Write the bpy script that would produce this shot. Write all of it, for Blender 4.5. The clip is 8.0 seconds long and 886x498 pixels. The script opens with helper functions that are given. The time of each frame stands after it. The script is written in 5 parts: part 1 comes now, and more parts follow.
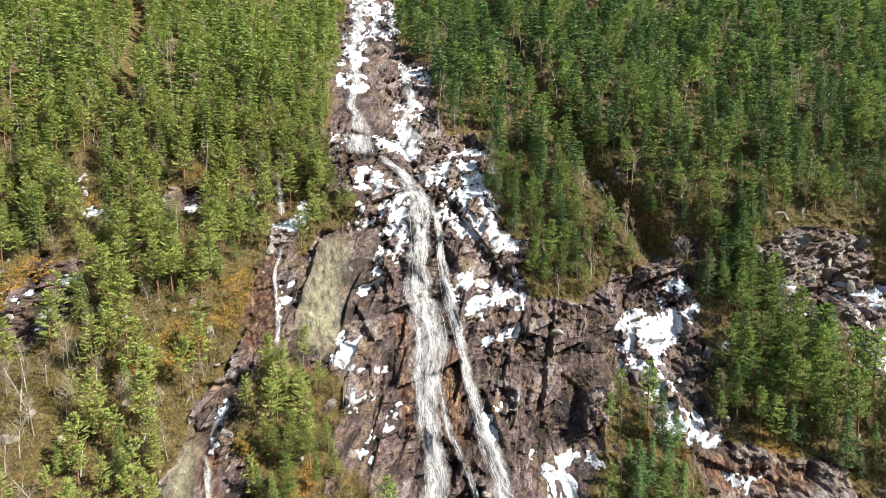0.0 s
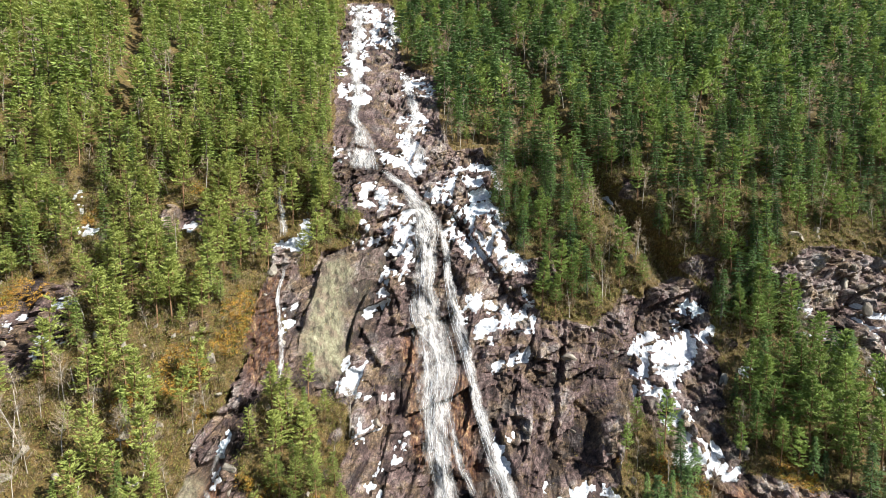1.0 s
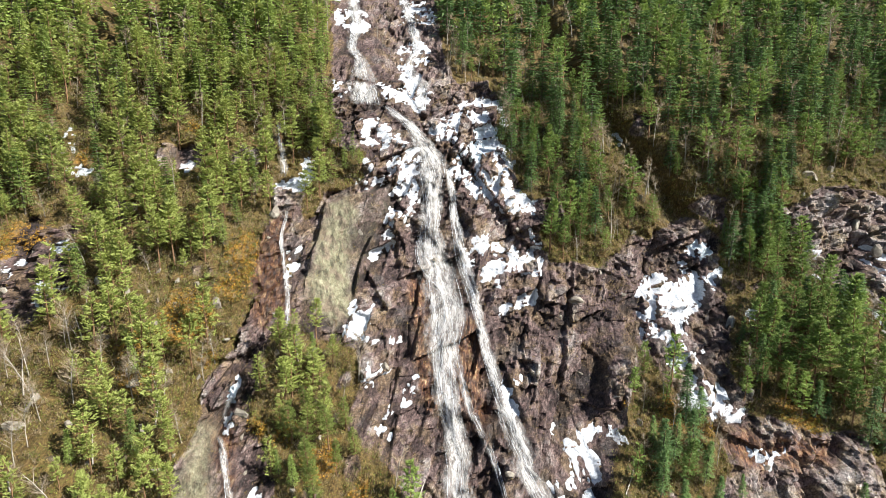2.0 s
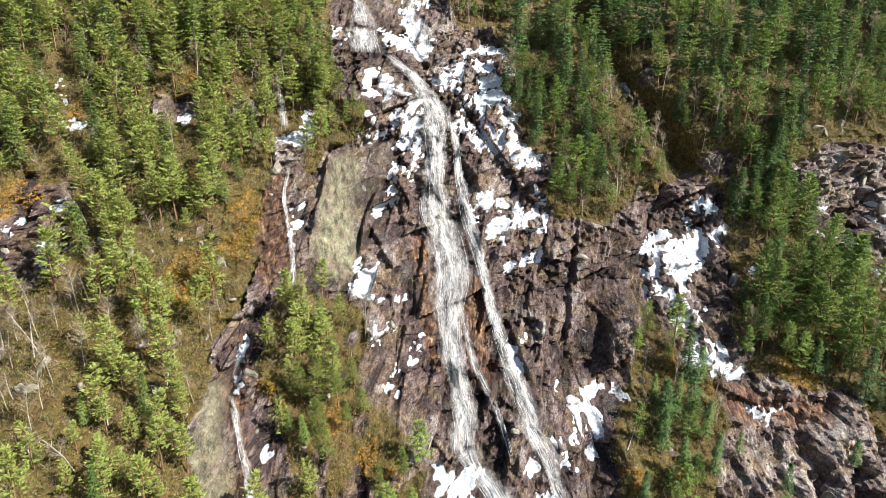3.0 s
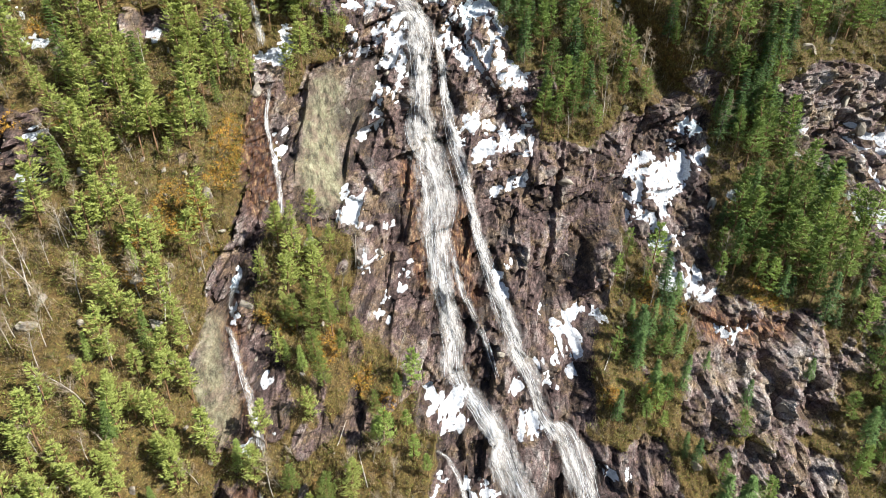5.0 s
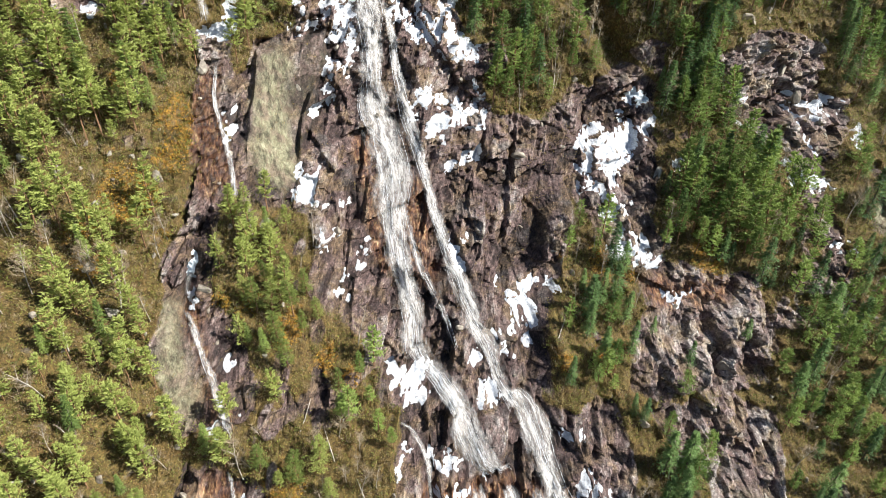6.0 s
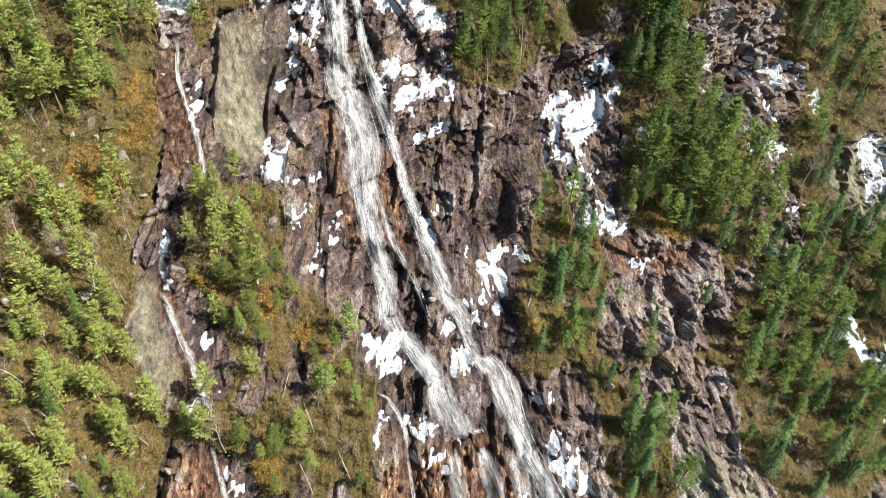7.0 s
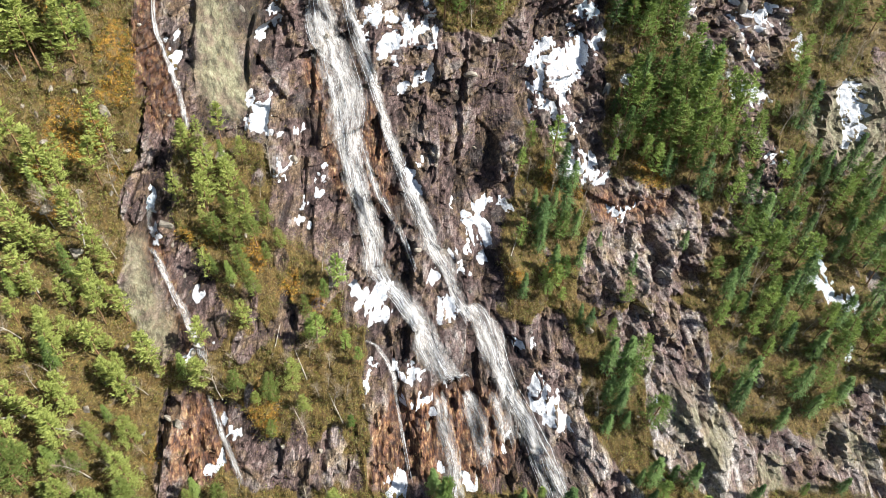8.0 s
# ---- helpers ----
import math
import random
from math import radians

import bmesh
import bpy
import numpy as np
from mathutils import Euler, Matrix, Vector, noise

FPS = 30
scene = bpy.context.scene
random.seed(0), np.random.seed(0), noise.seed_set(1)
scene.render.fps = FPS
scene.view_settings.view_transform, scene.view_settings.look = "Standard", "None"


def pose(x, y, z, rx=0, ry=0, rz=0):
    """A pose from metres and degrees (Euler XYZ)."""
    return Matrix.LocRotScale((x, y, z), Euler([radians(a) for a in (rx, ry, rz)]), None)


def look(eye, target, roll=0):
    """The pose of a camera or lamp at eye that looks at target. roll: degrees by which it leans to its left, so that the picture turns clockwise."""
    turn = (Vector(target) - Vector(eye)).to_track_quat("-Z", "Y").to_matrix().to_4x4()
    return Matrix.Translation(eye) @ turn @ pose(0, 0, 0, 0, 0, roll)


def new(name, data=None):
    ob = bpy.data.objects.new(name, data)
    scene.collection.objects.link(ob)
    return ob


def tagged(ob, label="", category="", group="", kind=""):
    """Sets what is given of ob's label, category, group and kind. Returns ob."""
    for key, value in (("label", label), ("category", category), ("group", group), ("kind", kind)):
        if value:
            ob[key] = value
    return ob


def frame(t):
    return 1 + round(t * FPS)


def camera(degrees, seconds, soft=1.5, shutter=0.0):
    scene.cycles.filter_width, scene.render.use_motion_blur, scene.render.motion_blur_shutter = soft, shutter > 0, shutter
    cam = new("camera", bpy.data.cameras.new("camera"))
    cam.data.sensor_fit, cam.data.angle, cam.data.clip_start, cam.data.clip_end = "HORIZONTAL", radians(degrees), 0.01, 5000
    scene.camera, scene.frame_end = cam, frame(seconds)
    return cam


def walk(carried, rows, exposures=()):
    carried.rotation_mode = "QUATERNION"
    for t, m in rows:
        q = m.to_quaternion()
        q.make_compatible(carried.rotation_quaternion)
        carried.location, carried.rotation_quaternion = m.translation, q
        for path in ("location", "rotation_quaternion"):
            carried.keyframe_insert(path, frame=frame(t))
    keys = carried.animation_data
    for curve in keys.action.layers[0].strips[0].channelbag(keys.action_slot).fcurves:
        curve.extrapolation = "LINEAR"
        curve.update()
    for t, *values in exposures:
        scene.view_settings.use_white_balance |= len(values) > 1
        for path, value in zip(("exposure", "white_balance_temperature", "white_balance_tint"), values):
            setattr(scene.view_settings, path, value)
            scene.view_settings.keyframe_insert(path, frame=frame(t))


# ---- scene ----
# ---------------------------------------------------------------- camera
cam = camera(71.5, 8.0, soft=0.5)
PATH = [
    (0.0, pose(0.00, 0.00, 0.00, 83.35, 0.10, -0.02)),
    (0.5, pose(-1.57, 2.46, 2.17, 83.42, 0.03, -0.30)),
    (1.0, pose(-3.15, 4.87, 4.29, 83.44, -0.05, -0.50)),
    (1.5, pose(-4.65, 6.88, 5.67, 80.35, -0.06, -0.78)),
    (3.0, pose(-8.45, 10.78, 11.84, 70.60, -0.30, -1.58)),
    (3.5, pose(-9.42, 11.55, 14.01, 67.50, -0.45, -1.85)),
    (4.0, pose(-10.26, 12.27, 16.23, 64.65, -0.58, -2.11)),
    (4.5, pose(-10.83, 12.94, 18.66, 62.05, -0.73, -2.40)),
    (6.0, pose(-11.66, 13.29, 25.00, 56.18, -1.73, -8.33)),
    (6.5, pose(-11.46, 13.06, 27.00, 54.30, -1.91, -9.83)),
    (7.0, pose(-11.38, 13.37, 29.39, 52.17, -2.14, -11.11)),
    (7.5, pose(-11.38, 13.31, 31.45, 50.09, -2.34, -11.92)),
    (8.0, pose(-11.37, 13.51, 33.81, 46.18, -2.59, -12.46)),
]
walk(cam, PATH)

# ---------------------------------------------------------------- light
SUN_AZ, SUN_EL = radians(111), radians(45)      # azimuth clockwise from +y, elevation
scene.world = bpy.data.worlds.new("sky")
scene.world.use_nodes = True
wn = scene.world.node_tree
sky = wn.nodes.new("ShaderNodeTexSky")
sky.sky_type, sky.sun_disc, sky.sun_elevation, sky.sun_rotation = "NISHITA", False, SUN_EL, SUN_AZ
sky.ozone_density = 3.0
wn.links.new(sky.outputs[0], wn.nodes["Background"].inputs[0])
wn.nodes["Background"].inputs[1].default_value = 0.05
sun = new("sun", bpy.data.lights.new("sun", "SUN"))
sun.data.energy, sun.data.angle, sun.data.color = 5.0, radians(0.53), (1.0, 0.965, 0.91)
sun_way = Vector((math.sin(SUN_AZ) * math.cos(SUN_EL), math.cos(SUN_AZ) * math.cos(SUN_EL), math.sin(SUN_EL)))
sun.matrix_world = look(sun_way * 200, (0, 0, 0))
scene.view_settings.exposure = 1.03


# ---------------------------------------------------------------- noise
def hashed(ix, iz, seed):
    with np.errstate(over="ignore"):
        h = ix.astype(np.int64) * 374761393 + iz.astype(np.int64) * 668265263 + seed * 1442695041
        h = (h ^ (h >> 13)) * 1274126177
        h = h & 0xFFFFFFFF
        h = ((h ^ (h >> 16)) * 2246822519) & 0xFFFFFFFF
        return ((h ^ (h >> 13)) & 0xFFFFFF) / float(0x1000000)


def smooth_noise(x, z, seed=0):
    ix, iz = np.floor(x), np.floor(z)
    fx, fz = x - ix, z - iz
    u, v = fx * fx * fx * (fx * (fx * 6 - 15) + 10), fz * fz * fz * (fz * (fz * 6 - 15) + 10)
    a, b = hashed(ix, iz, seed), hashed(ix + 1, iz, seed)
    c, d = hashed(ix, iz + 1, seed), hashed(ix + 1, iz + 1, seed)
    return (a * (1 - u) + b * u) * (1 - v) + (c * (1 - u) + d * u) * v


def fbm(x, z, size, octaves, seed=0):
    """About -1 to 1, with its largest lumps size metres across."""
    total, amp, f = 0.0, 1.0, 1.0 / size
    for k in range(octaves):
        total = total + amp * (smooth_noise(x * f + 17.3 * k, z * f - 9.1 * k, seed + k) * 2 - 1)
        amp, f = amp * 0.5, f * 2.03
    return total * 0.62


def facets(x, z, cell, turn, stretch, tilt, seed, soft=0.34):
    """Flat tilted facets of broken rock: height, and distance from the cracks."""
    c, s = math.cos(radians(turn)), math.sin(radians(turn))
    p, q = (x * c + z * s) / cell, (-x * s + z * c) / (cell * stretch)
    ip, iq = np.floor(p), np.floor(q)
    near, second = np.full(p.shape, 9.0), np.full(p.shape, 9.0)
    height, beside = np.zeros(p.shape), np.zeros(p.shape)
    for dp in (-1, 0, 1):
        for dq in (-1, 0, 1):
            a, b = ip + dp, iq + dq
            cp, cq = a + hashed(a, b, seed), b + hashed(a, b, seed + 1)
            d = np.hypot(p - cp, q - cq)
            h = (hashed(a, b, seed + 2) - 0.5) + tilt * ((hashed(a, b, seed + 3) - 0.5) * (p - cp) + (hashed(a, b, seed + 4) - 0.6) * (q - cq))
            closer = d < near
            beside = np.where(closer, height, np.where(d < second, h, beside))
            second = np.where(closer, near, np.minimum(second, d))
            near, height = np.where(closer, d, near), np.where(closer, h, height)
    w = 0.5 * (1 - step(0.0, soft / cell, second - near))
    return height * (1 - w) + beside * w, second - near


def blocks(x, z, steep, flat_way, wide, long, tilt, seed):
    """Slabs of rock cut by two sets of straight joints that run at the angles steep and flat_way."""
    a, b = radians(steep), radians(flat_way)
    total = 0.0
    for ox, oz in ((-0.12, -0.12), (0.12, -0.12), (-0.12, 0.12), (0.12, 0.12)):
        q = (-(x + ox) * math.sin(b) + (z + oz) * math.cos(b)) / long
        j = np.floor(q)
        j = np.where(q - j < 0.45 * hashed(j, j * 0, seed), j - 1, j)
        p = ((x + ox) * math.sin(a) - (z + oz) * math.cos(a)) / wide + 7 * hashed(j, j * 0 + 3, seed)
        i = np.floor(p)
        i = np.where(p - i < 0.6 * hashed(i, j, seed + 1), i - 1, i)
        total = total + hashed(i, j, seed + 2) - 0.5 + tilt * ((hashed(i, j, seed + 3) - 0.5) * (p - i - 0.8) + (hashed(i, j, seed + 4) - 0.55) * (q - j - 0.7))
    return total * 0.25


def step(a, b, v):
    t = np.clip((v - a) / (b - a), 0, 1)
    return t * t * (3 - 2 * t)


def inside(poly, x, z):
    """Signed distance to an outline, positive inside."""
    p = np.array(poly, float)
    best, odd = np.full(x.shape, 1e9), np.zeros(x.shape, bool)
    for (ax, az), (bx, bz) in zip(p, np.roll(p, -1, 0)):
        ex, ez = bx - ax, bz - az
        t = np.clip(((x - ax) * ex + (z - az) * ez) / (ex * ex + ez * ez + 1e-9), 0, 1)
        best = np.minimum(best, np.hypot(x - ax - t * ex, z - az - t * ez))
        if abs(ez) > 1e-9:
            odd ^= ((az > z) != (bz > z)) & (x < ax + (z - az) * ex / ez)
    return np.where(odd, best, -best)


# ---------------------------------------------------------------- the mountainside, as depth over (across, height)
COLUMNS = np.array([-260.0, -120.0, -80.0, -45.0, -15.0, 15.0, 45.0, 80.0, 120.0, 260.0])
ROWS = np.array([-120.0, -60.0, -40.0, -20.0, 0.0, 25.0, 50.0, 80.0, 125.0])
PLAN = np.array([
    [54, 43, 40, 37, 34, 32, 30, 29, 31, 39],
    [90, 80, 79, 91, 93, 95, 93, 95, 94, 94],
    [104, 95, 91, 106, 112, 116, 113, 115, 118, 114],
    [117, 115, 114, 126, 134, 134, 134, 130, 131, 132],
    [130, 135, 134, 141, 151, 150, 153, 151, 148, 149],
    [136, 151, 156, 161, 161, 167, 164, 160, 165, 163],
    [151, 167, 172, 178, 184, 186, 185, 183, 181, 182],
    [180, 196, 202, 213, 220, 220, 218, 217, 217, 217],
    [226, 265, 274, 279, 279, 274, 270, 267, 267, 270],
], float)


def spline(knots, v):
    v = np.clip(v, knots[0], knots[-1])
    i = np.clip(np.searchsorted(knots, v, side="right") - 1, 0, len(knots) - 2)
    h = knots[i + 1] - knots[i]
    t = (v - knots[i]) / h
    a, b, c = t * t * (3 - 2 * t), t * (1 - t) ** 2 * h, -t * t * (1 - t) * h
    w, r = np.zeros((len(v), len(knots))), np.arange(len(v))
    w[r, i] += 1 - a
    w[r, i + 1] += a
    for j, m in ((i, b), (i + 1, c)):
        lo, hi = np.maximum(j - 1, 0), np.minimum(j + 1, len(knots) - 1)
        d = knots[hi] - knots[lo]
        w[r, hi] += m / d
        w[r, lo] -= m / d
    return w


def slope(x, z):
    y = ((spline(ROWS, z) @ PLAN) * spline(COLUMNS, x)).sum(1)
    return y + np.maximum(z - ROWS[-1], 0) * 1.15 + np.minimum(z - ROWS[0], 0) * 1.0


ROCK = []
ROCK.append([(-52.7, 168.3), (-48.6, 125.3), (-38.3, 75.0), (-33.5, 47.0), (-29.3, 38.8), (-22.8, 36.9), (14.2, 38.2), (11.4, 46.2), (2.8, 47.0), (-2.5, 62.0), (-3.4, 91.2), (-18.1, 106.3), (-27.2, 169.3)])
ROCK.append([(-32.6, 49.4), (-30.3, 39.7), (-31.0, 30.7), (-24.0, 27.9), (-23.7, 21.1), (-32.2, 17.8), (-39.1, 3.6), (-35.6, -8.9), (-32.0, -12.3), (-22.5, -15.9), (-20.4, -21.9), (-20.5, -28.9), (-14.8, -33.9), (-10.5, -38.7), (-10.0, -47.3), (26.9, -48.7), (26.3, -42.8), (26.1, -35.2), (31.8, -30.0), (35.5, -20.9), (41.0, -14.9), (42.7, -3.6), (50.5, 8.6), (39.8, 4.0), (32.3, 0.9), (21.8, 0.4), (19.1, 14.6), (13.0, 25.7), (13.8, 44.1), (9.9, 51.1)])
ROCK.append([(35.6, -15.8), (36.7, -5.9), (42.5, 4.0), (49.8, 9.5), (58.7, 11.3), (64.5, 6.6), (63.1, -5.9), (58.0, -14.6), (56.2, -28.0), (68.7, -29.5), (76.3, -30.5), (78.9, -38.6), (72.9, -49.1), (41.6, -48.2), (45.9, -39.4), (49.4, -30.6), (41.0, -22.8)])
ROCK.append([(-44.6, 19.7), (-36.1, 17.8), (-35.4, 9.6), (-38.5, 3.6), (-35.6, -8.9), (-38.5, -12.9), (-39.1, -24.1), (-35.4, -34.1), (-30.5, -40.2), (-33.6, -45.9), (-47.5, -44.3), (-49.7, -33.9), (-48.7, -27.4), (-48.9, -19.8), (-44.4, -9.4), (-44.9, 3.8), (-41.3, 13.3)])
ROCK.append([(-95.3, 2.3), (-90.2, 6.6), (-82.6, 5.4), (-80.0, -2.9), (-82.5, -6.7), (-83.0, -12.1), (-86.7, -8.5), (-92.1, -4.8)])
ROCK.append([(-44.3, -50.0), (-39.4, -50.2), (-31.5, -52.9), (-27.2, -60.6), (-17.8, -62.8), (-9.1, -64.1), (-8.0, -70.8), (-45.9, -64.2), (-47.1, -56.8)])
ROCK.append([(44.8, -50.2), (60.9, -48.3), (71.0, -53.4), (68.8, -65.5), (74.8, -71.2), (91.3, -73.1), (114.5, -64.6), (103.7, -84.4), (60.0, -78.8), (51.0, -71.2), (53.2, -61.7)])
ROCK.append([(-5.4, -43.7), (38.4, -49.7), (39.8, -69.9), (48.7, -77.4), (-10.2, -70.1)])
ROCK.append([(96.6, 4.9), (117.2, 4.3), (112.3, -2.8), (98.7, -16.7), (102.8, -28.7), (99.2, -43.1), (92.7, -42.2), (94.1, -28.9), (91.0, -13.2)])
ROCK.append([(115.2, -13.3), (138.7, -9.9), (133.2, -32.8), (118.1, -32.8), (110.2, -24.6)])
BOULDERY = [(79.0, 13.0), (90.0, 20.0), (109.0, 16.0), (103.0, 0.0), (88.0, -7.0), (83.0, 3.0)]
ROCK.append(BOULDERY)
PALE_SLAB = [(-31.3, 15.2), (-17.1, 19.2), (-16.4, 13.3), (-21.5, 3.1), (-22.9, -9.7), (-26.8, -12.1), (-32.2, -9.1), (-34.3, -4.6), (-33.2, 3.4)]
PALE_TOP = [(-31.3, 15.2), (-25.6, 16.9), (-22.5, 10.7), (-24.5, -5.1), (-22.9, -9.7), (-26.8, -12.1), (-32.2, -9.1), (-34.3, -4.6), (-33.2, 3.4)]
PALE_ROCKS = [
    [(120.6, -12.5), (138.2, -11.1), (133.2, -32.8), (118.5, -30.4), (112.3, -22.3)],
    [(75.9, -72.3), (91.3, -73.1), (113.5, -66.3), (103.7, -84.4), (60.0, -78.8), (63.4, -74.6)],
    [(54.3, -62.7), (61.3, -62.8), (68.8, -65.5), (70.7, -70.6), (61.6, -71.8), (53.2, -69.1)],
]
PALE_SLAB_LOW = [(-48.2, -27.4), (-45.7, -28.1), (-43.5, -36.3), (-41.4, -42.2), (-47.1, -44.3), (-49.4, -35.5), (-49.3, -30.4)]
RUSTY = []
RUSTY.append([(-11.1, -2.1), (-7.2, -3.3), (-6.8, -18.5), (-4.7, -26.1), (-7.0, -27.8), (-9.9, -22.3), (-11.1, -11.2)])
RUSTY.append([(-2.9, -10.1), (3.4, -10.1), (4.1, -18.6), (5.0, -28.1), (0.9, -29.7), (-1.6, -22.5)])
RUSTY.append([(-44.9, 12.1), (-39.9, 12.1), (-37.9, -2.1), (-36.1, -9.9), (-40.9, -11.7), (-45.0, -4.0)])
RUSTY.append([(49.1, -31.4), (57.4, -30.6), (68.4, -30.5), (67.1, -34.1), (55.2, -35.6)])
RUSTY.append([(-6.6, -56.7), (20.6, -59.5), (23.3, -68.0), (14.9, -72.5), (-7.7, -69.1)])
RUSTY.append([(-44.7, -53.3), (-39.5, -51.2), (-35.7, -53.6), (-32.6, -65.9), (-44.8, -63.0)])
RUSTY.append([(-45.5, -27.9), (-42.4, -28.2), (-39.5, -35.2), (-35.3, -44.8), (-39.3, -44.6), (-41.4, -39.2), (-43.9, -33.2)])
# First patch is wet; the other two paint shade onto rock faces.
WET_SHADED = [RUSTY[2], [(-39.5, -13.8), (-31.8, -13.3), (-31.3, -19.3), (-39.1, -24.1), (-43.2, -23.9)], [(52.2, -9.4), (61.8, -5.9), (56.1, -22.6), (51.6, -22.7)]]
ORANGE_MOSS = [(-91.7, 0.1, 7), (-47.4, 3.8, 3.5), (-48, -2.9, 3.5), (-55.7, -8.6, 5), (-44, -0.9, 3), (-61.3, -18.5, 3), (-63.7, 36, 3.5), (-26.4, -33.1, 3), (-45.6, -58, 2.2), (-28, -56, 4), (66, -29, 3)]
ORANGE_MOSS += [(-58.9, 11.2, 1.6), (-78.7, 7.7, 1.95), (-88.7, 26.5, 2.3), (-62.7, -13.1, 2.65), (-49.4, -16.6, 1.6), (-38.5, -27.6, 1.95), (-33.1, -29.1, 2.3), (-26.4, -33.2, 2.65), (28.5, -42.0, 1.6), (47.6, -29.8, 1.95), (64.2, -27.1, 2.3), (38.5, -42.4, 2.65), (-14.6, -40.6, 1.6), (-19.3, -38.2, 1.95), (-57.2, -7.7, 2.3), (-95.4, 7.7, 2.65), (-43.9, -25.5, 1.6), (30.6, -25.6, 1.95), (40.6, -27.3, 2.3)]


GULLIES = [
    [(11.1, 159.3), (24.4, 118.9), (31.3, 85.6), (34.4, 64.7), (38.6, 50.9), (43.2, 37.6), (46.9, 29.9), (51.1, 22.0), (54.9, 13.5)],
    [(-148.6, 142.3), (-120.0, 103.6), (-98.2, 73.7), (-96.0, 61.3), (-93.9, 51.2)],
]


def gully(x, z):
    """Distance from the narrow gullies in the wood."""
    d = np.full(x.shape, 99.0)
    for line in GULLIES:
        for (ax, az), (bx, bz) in zip(line, line[1:]):
            ex, ez = bx - ax, bz - az
            t = np.clip(((x - ax) * ex + (z - az) * ez) / (ex * ex + ez * ez), 0, 1)
            d = np.minimum(d, np.hypot(x - ax - t * ex, z - az - t * ez))
    return d


# rock faces that turn away from the sun: a line, how far the rock to its right stands out, how wide the face is, how far it reaches
BANKS = [
    ([(-33.7, -12.0), (-39.4, -14.6), (-42.8, -18.9), (-43.8, -25.9)], 4.5, 5.0, 9),
    ([(33.1, -15.7), (29.6, -20.8), (26.8, -26.4)], 3.0, 2.2, 6),
    ([(70.0, -33.8), (63.4, -38.5), (63.2, -42.5)], 5.0, 3.0, 6),
    ([(49.0, -42.3), (50.8, -46.7)], 3.0, 2.0, 4),
    ([(72.3, -41.2), (73.5, -46.6)], 3.0, 2.0, 4),
    ([(26.3, -38.0), (28.2, -42.3)], 3.0, 2.0, 5),
    ([(-15.1, 11.7), (-20.3, 6.8), (-22.4, 1.9), (-23.2, -3.5)], 2.6, 1.0, 4),
    ([(-14.9, 8.7), (-14.1, 2.3)], 2.0, 1.0, 3),
    ([(-20.4, -1.9), (-16.8, -7.6)], 2.2, 1.0, 4),
    ([(-0.2, 15.2), (3.3, 9.3)], 2.5, 1.5, 5),
    ([(9.3, -21.1), (11.1, -26.4)], 2.0, 1.2, 4),
    ([(26.0, -51.8), (29.0, -55.9)], 2.5, 2.0, 5),
    ([(57.7, -44.0), (55.2, -47.5), (56.8, -51.5)], 3.5, 2.0, 6),
    ([(58.9, -63.2), (62.6, -72.7), (63.1, -78.6)], 4.0, 3.0, 7),
    ([(4.8, -34.0), (5.6, -38.5)], 1.3, 1.2, 4),
]


def banks(x, z):
    out = np.zeros(x.shape)
    for line, height, width, reach in BANKS:
        best, side = np.full(x.shape, 1e9), np.zeros(x.shape)
        over = np.full(x.shape, 1e9)
        for (ax, az), (bx, bz) in zip(line, line[1:]):
            ex, ez = bx - ax, bz - az
            long = math.hypot(ex, ez)
            t = ((x - ax) * ex + (z - az) * ez) / long ** 2
            d = np.hypot(x - ax - np.clip(t, 0, 1) * ex, z - az - np.clip(t, 0, 1) * ez)
            nearer = d < best
            side = np.where(nearer, -((x - ax) * ez - (z - az) * ex) / long, side)
            over = np.where(nearer, np.maximum(np.maximum(-t, t - 1), 0) * long, over)
            best = np.minimum(best, d)
        out = out + height * step(-width / 2, width / 2, side) * np.exp(-(np.maximum(side, 0) / reach) ** 2 - (over / 2.5) ** 2)
    return out


def rockiness(x, z):
    """1 on bare rock, 0 on soil."""
    d = np.full(x.shape, -99.0)
    for p in ROCK:
        d = np.maximum(d, inside(p, x, z))
    wob = fbm(x, z, 7, 4, 31)
    bare = step(-1.0, 1.2, d + 2.2 * wob)
    outcrop = step(0.44, 0.56, fbm(x, z, 13, 4, 55)) * step(60, 45, z)
    return np.maximum(bare, outcrop * 0.9)


def zone(polys, x, z, soft, seed):
    d = np.full(x.shape, -99.0)
    for p in polys:
        d = np.maximum(d, inside(p, x, z))
    return step(-soft, soft, d + soft * 1.3 * fbm(x, z, soft * 3, 3, seed))


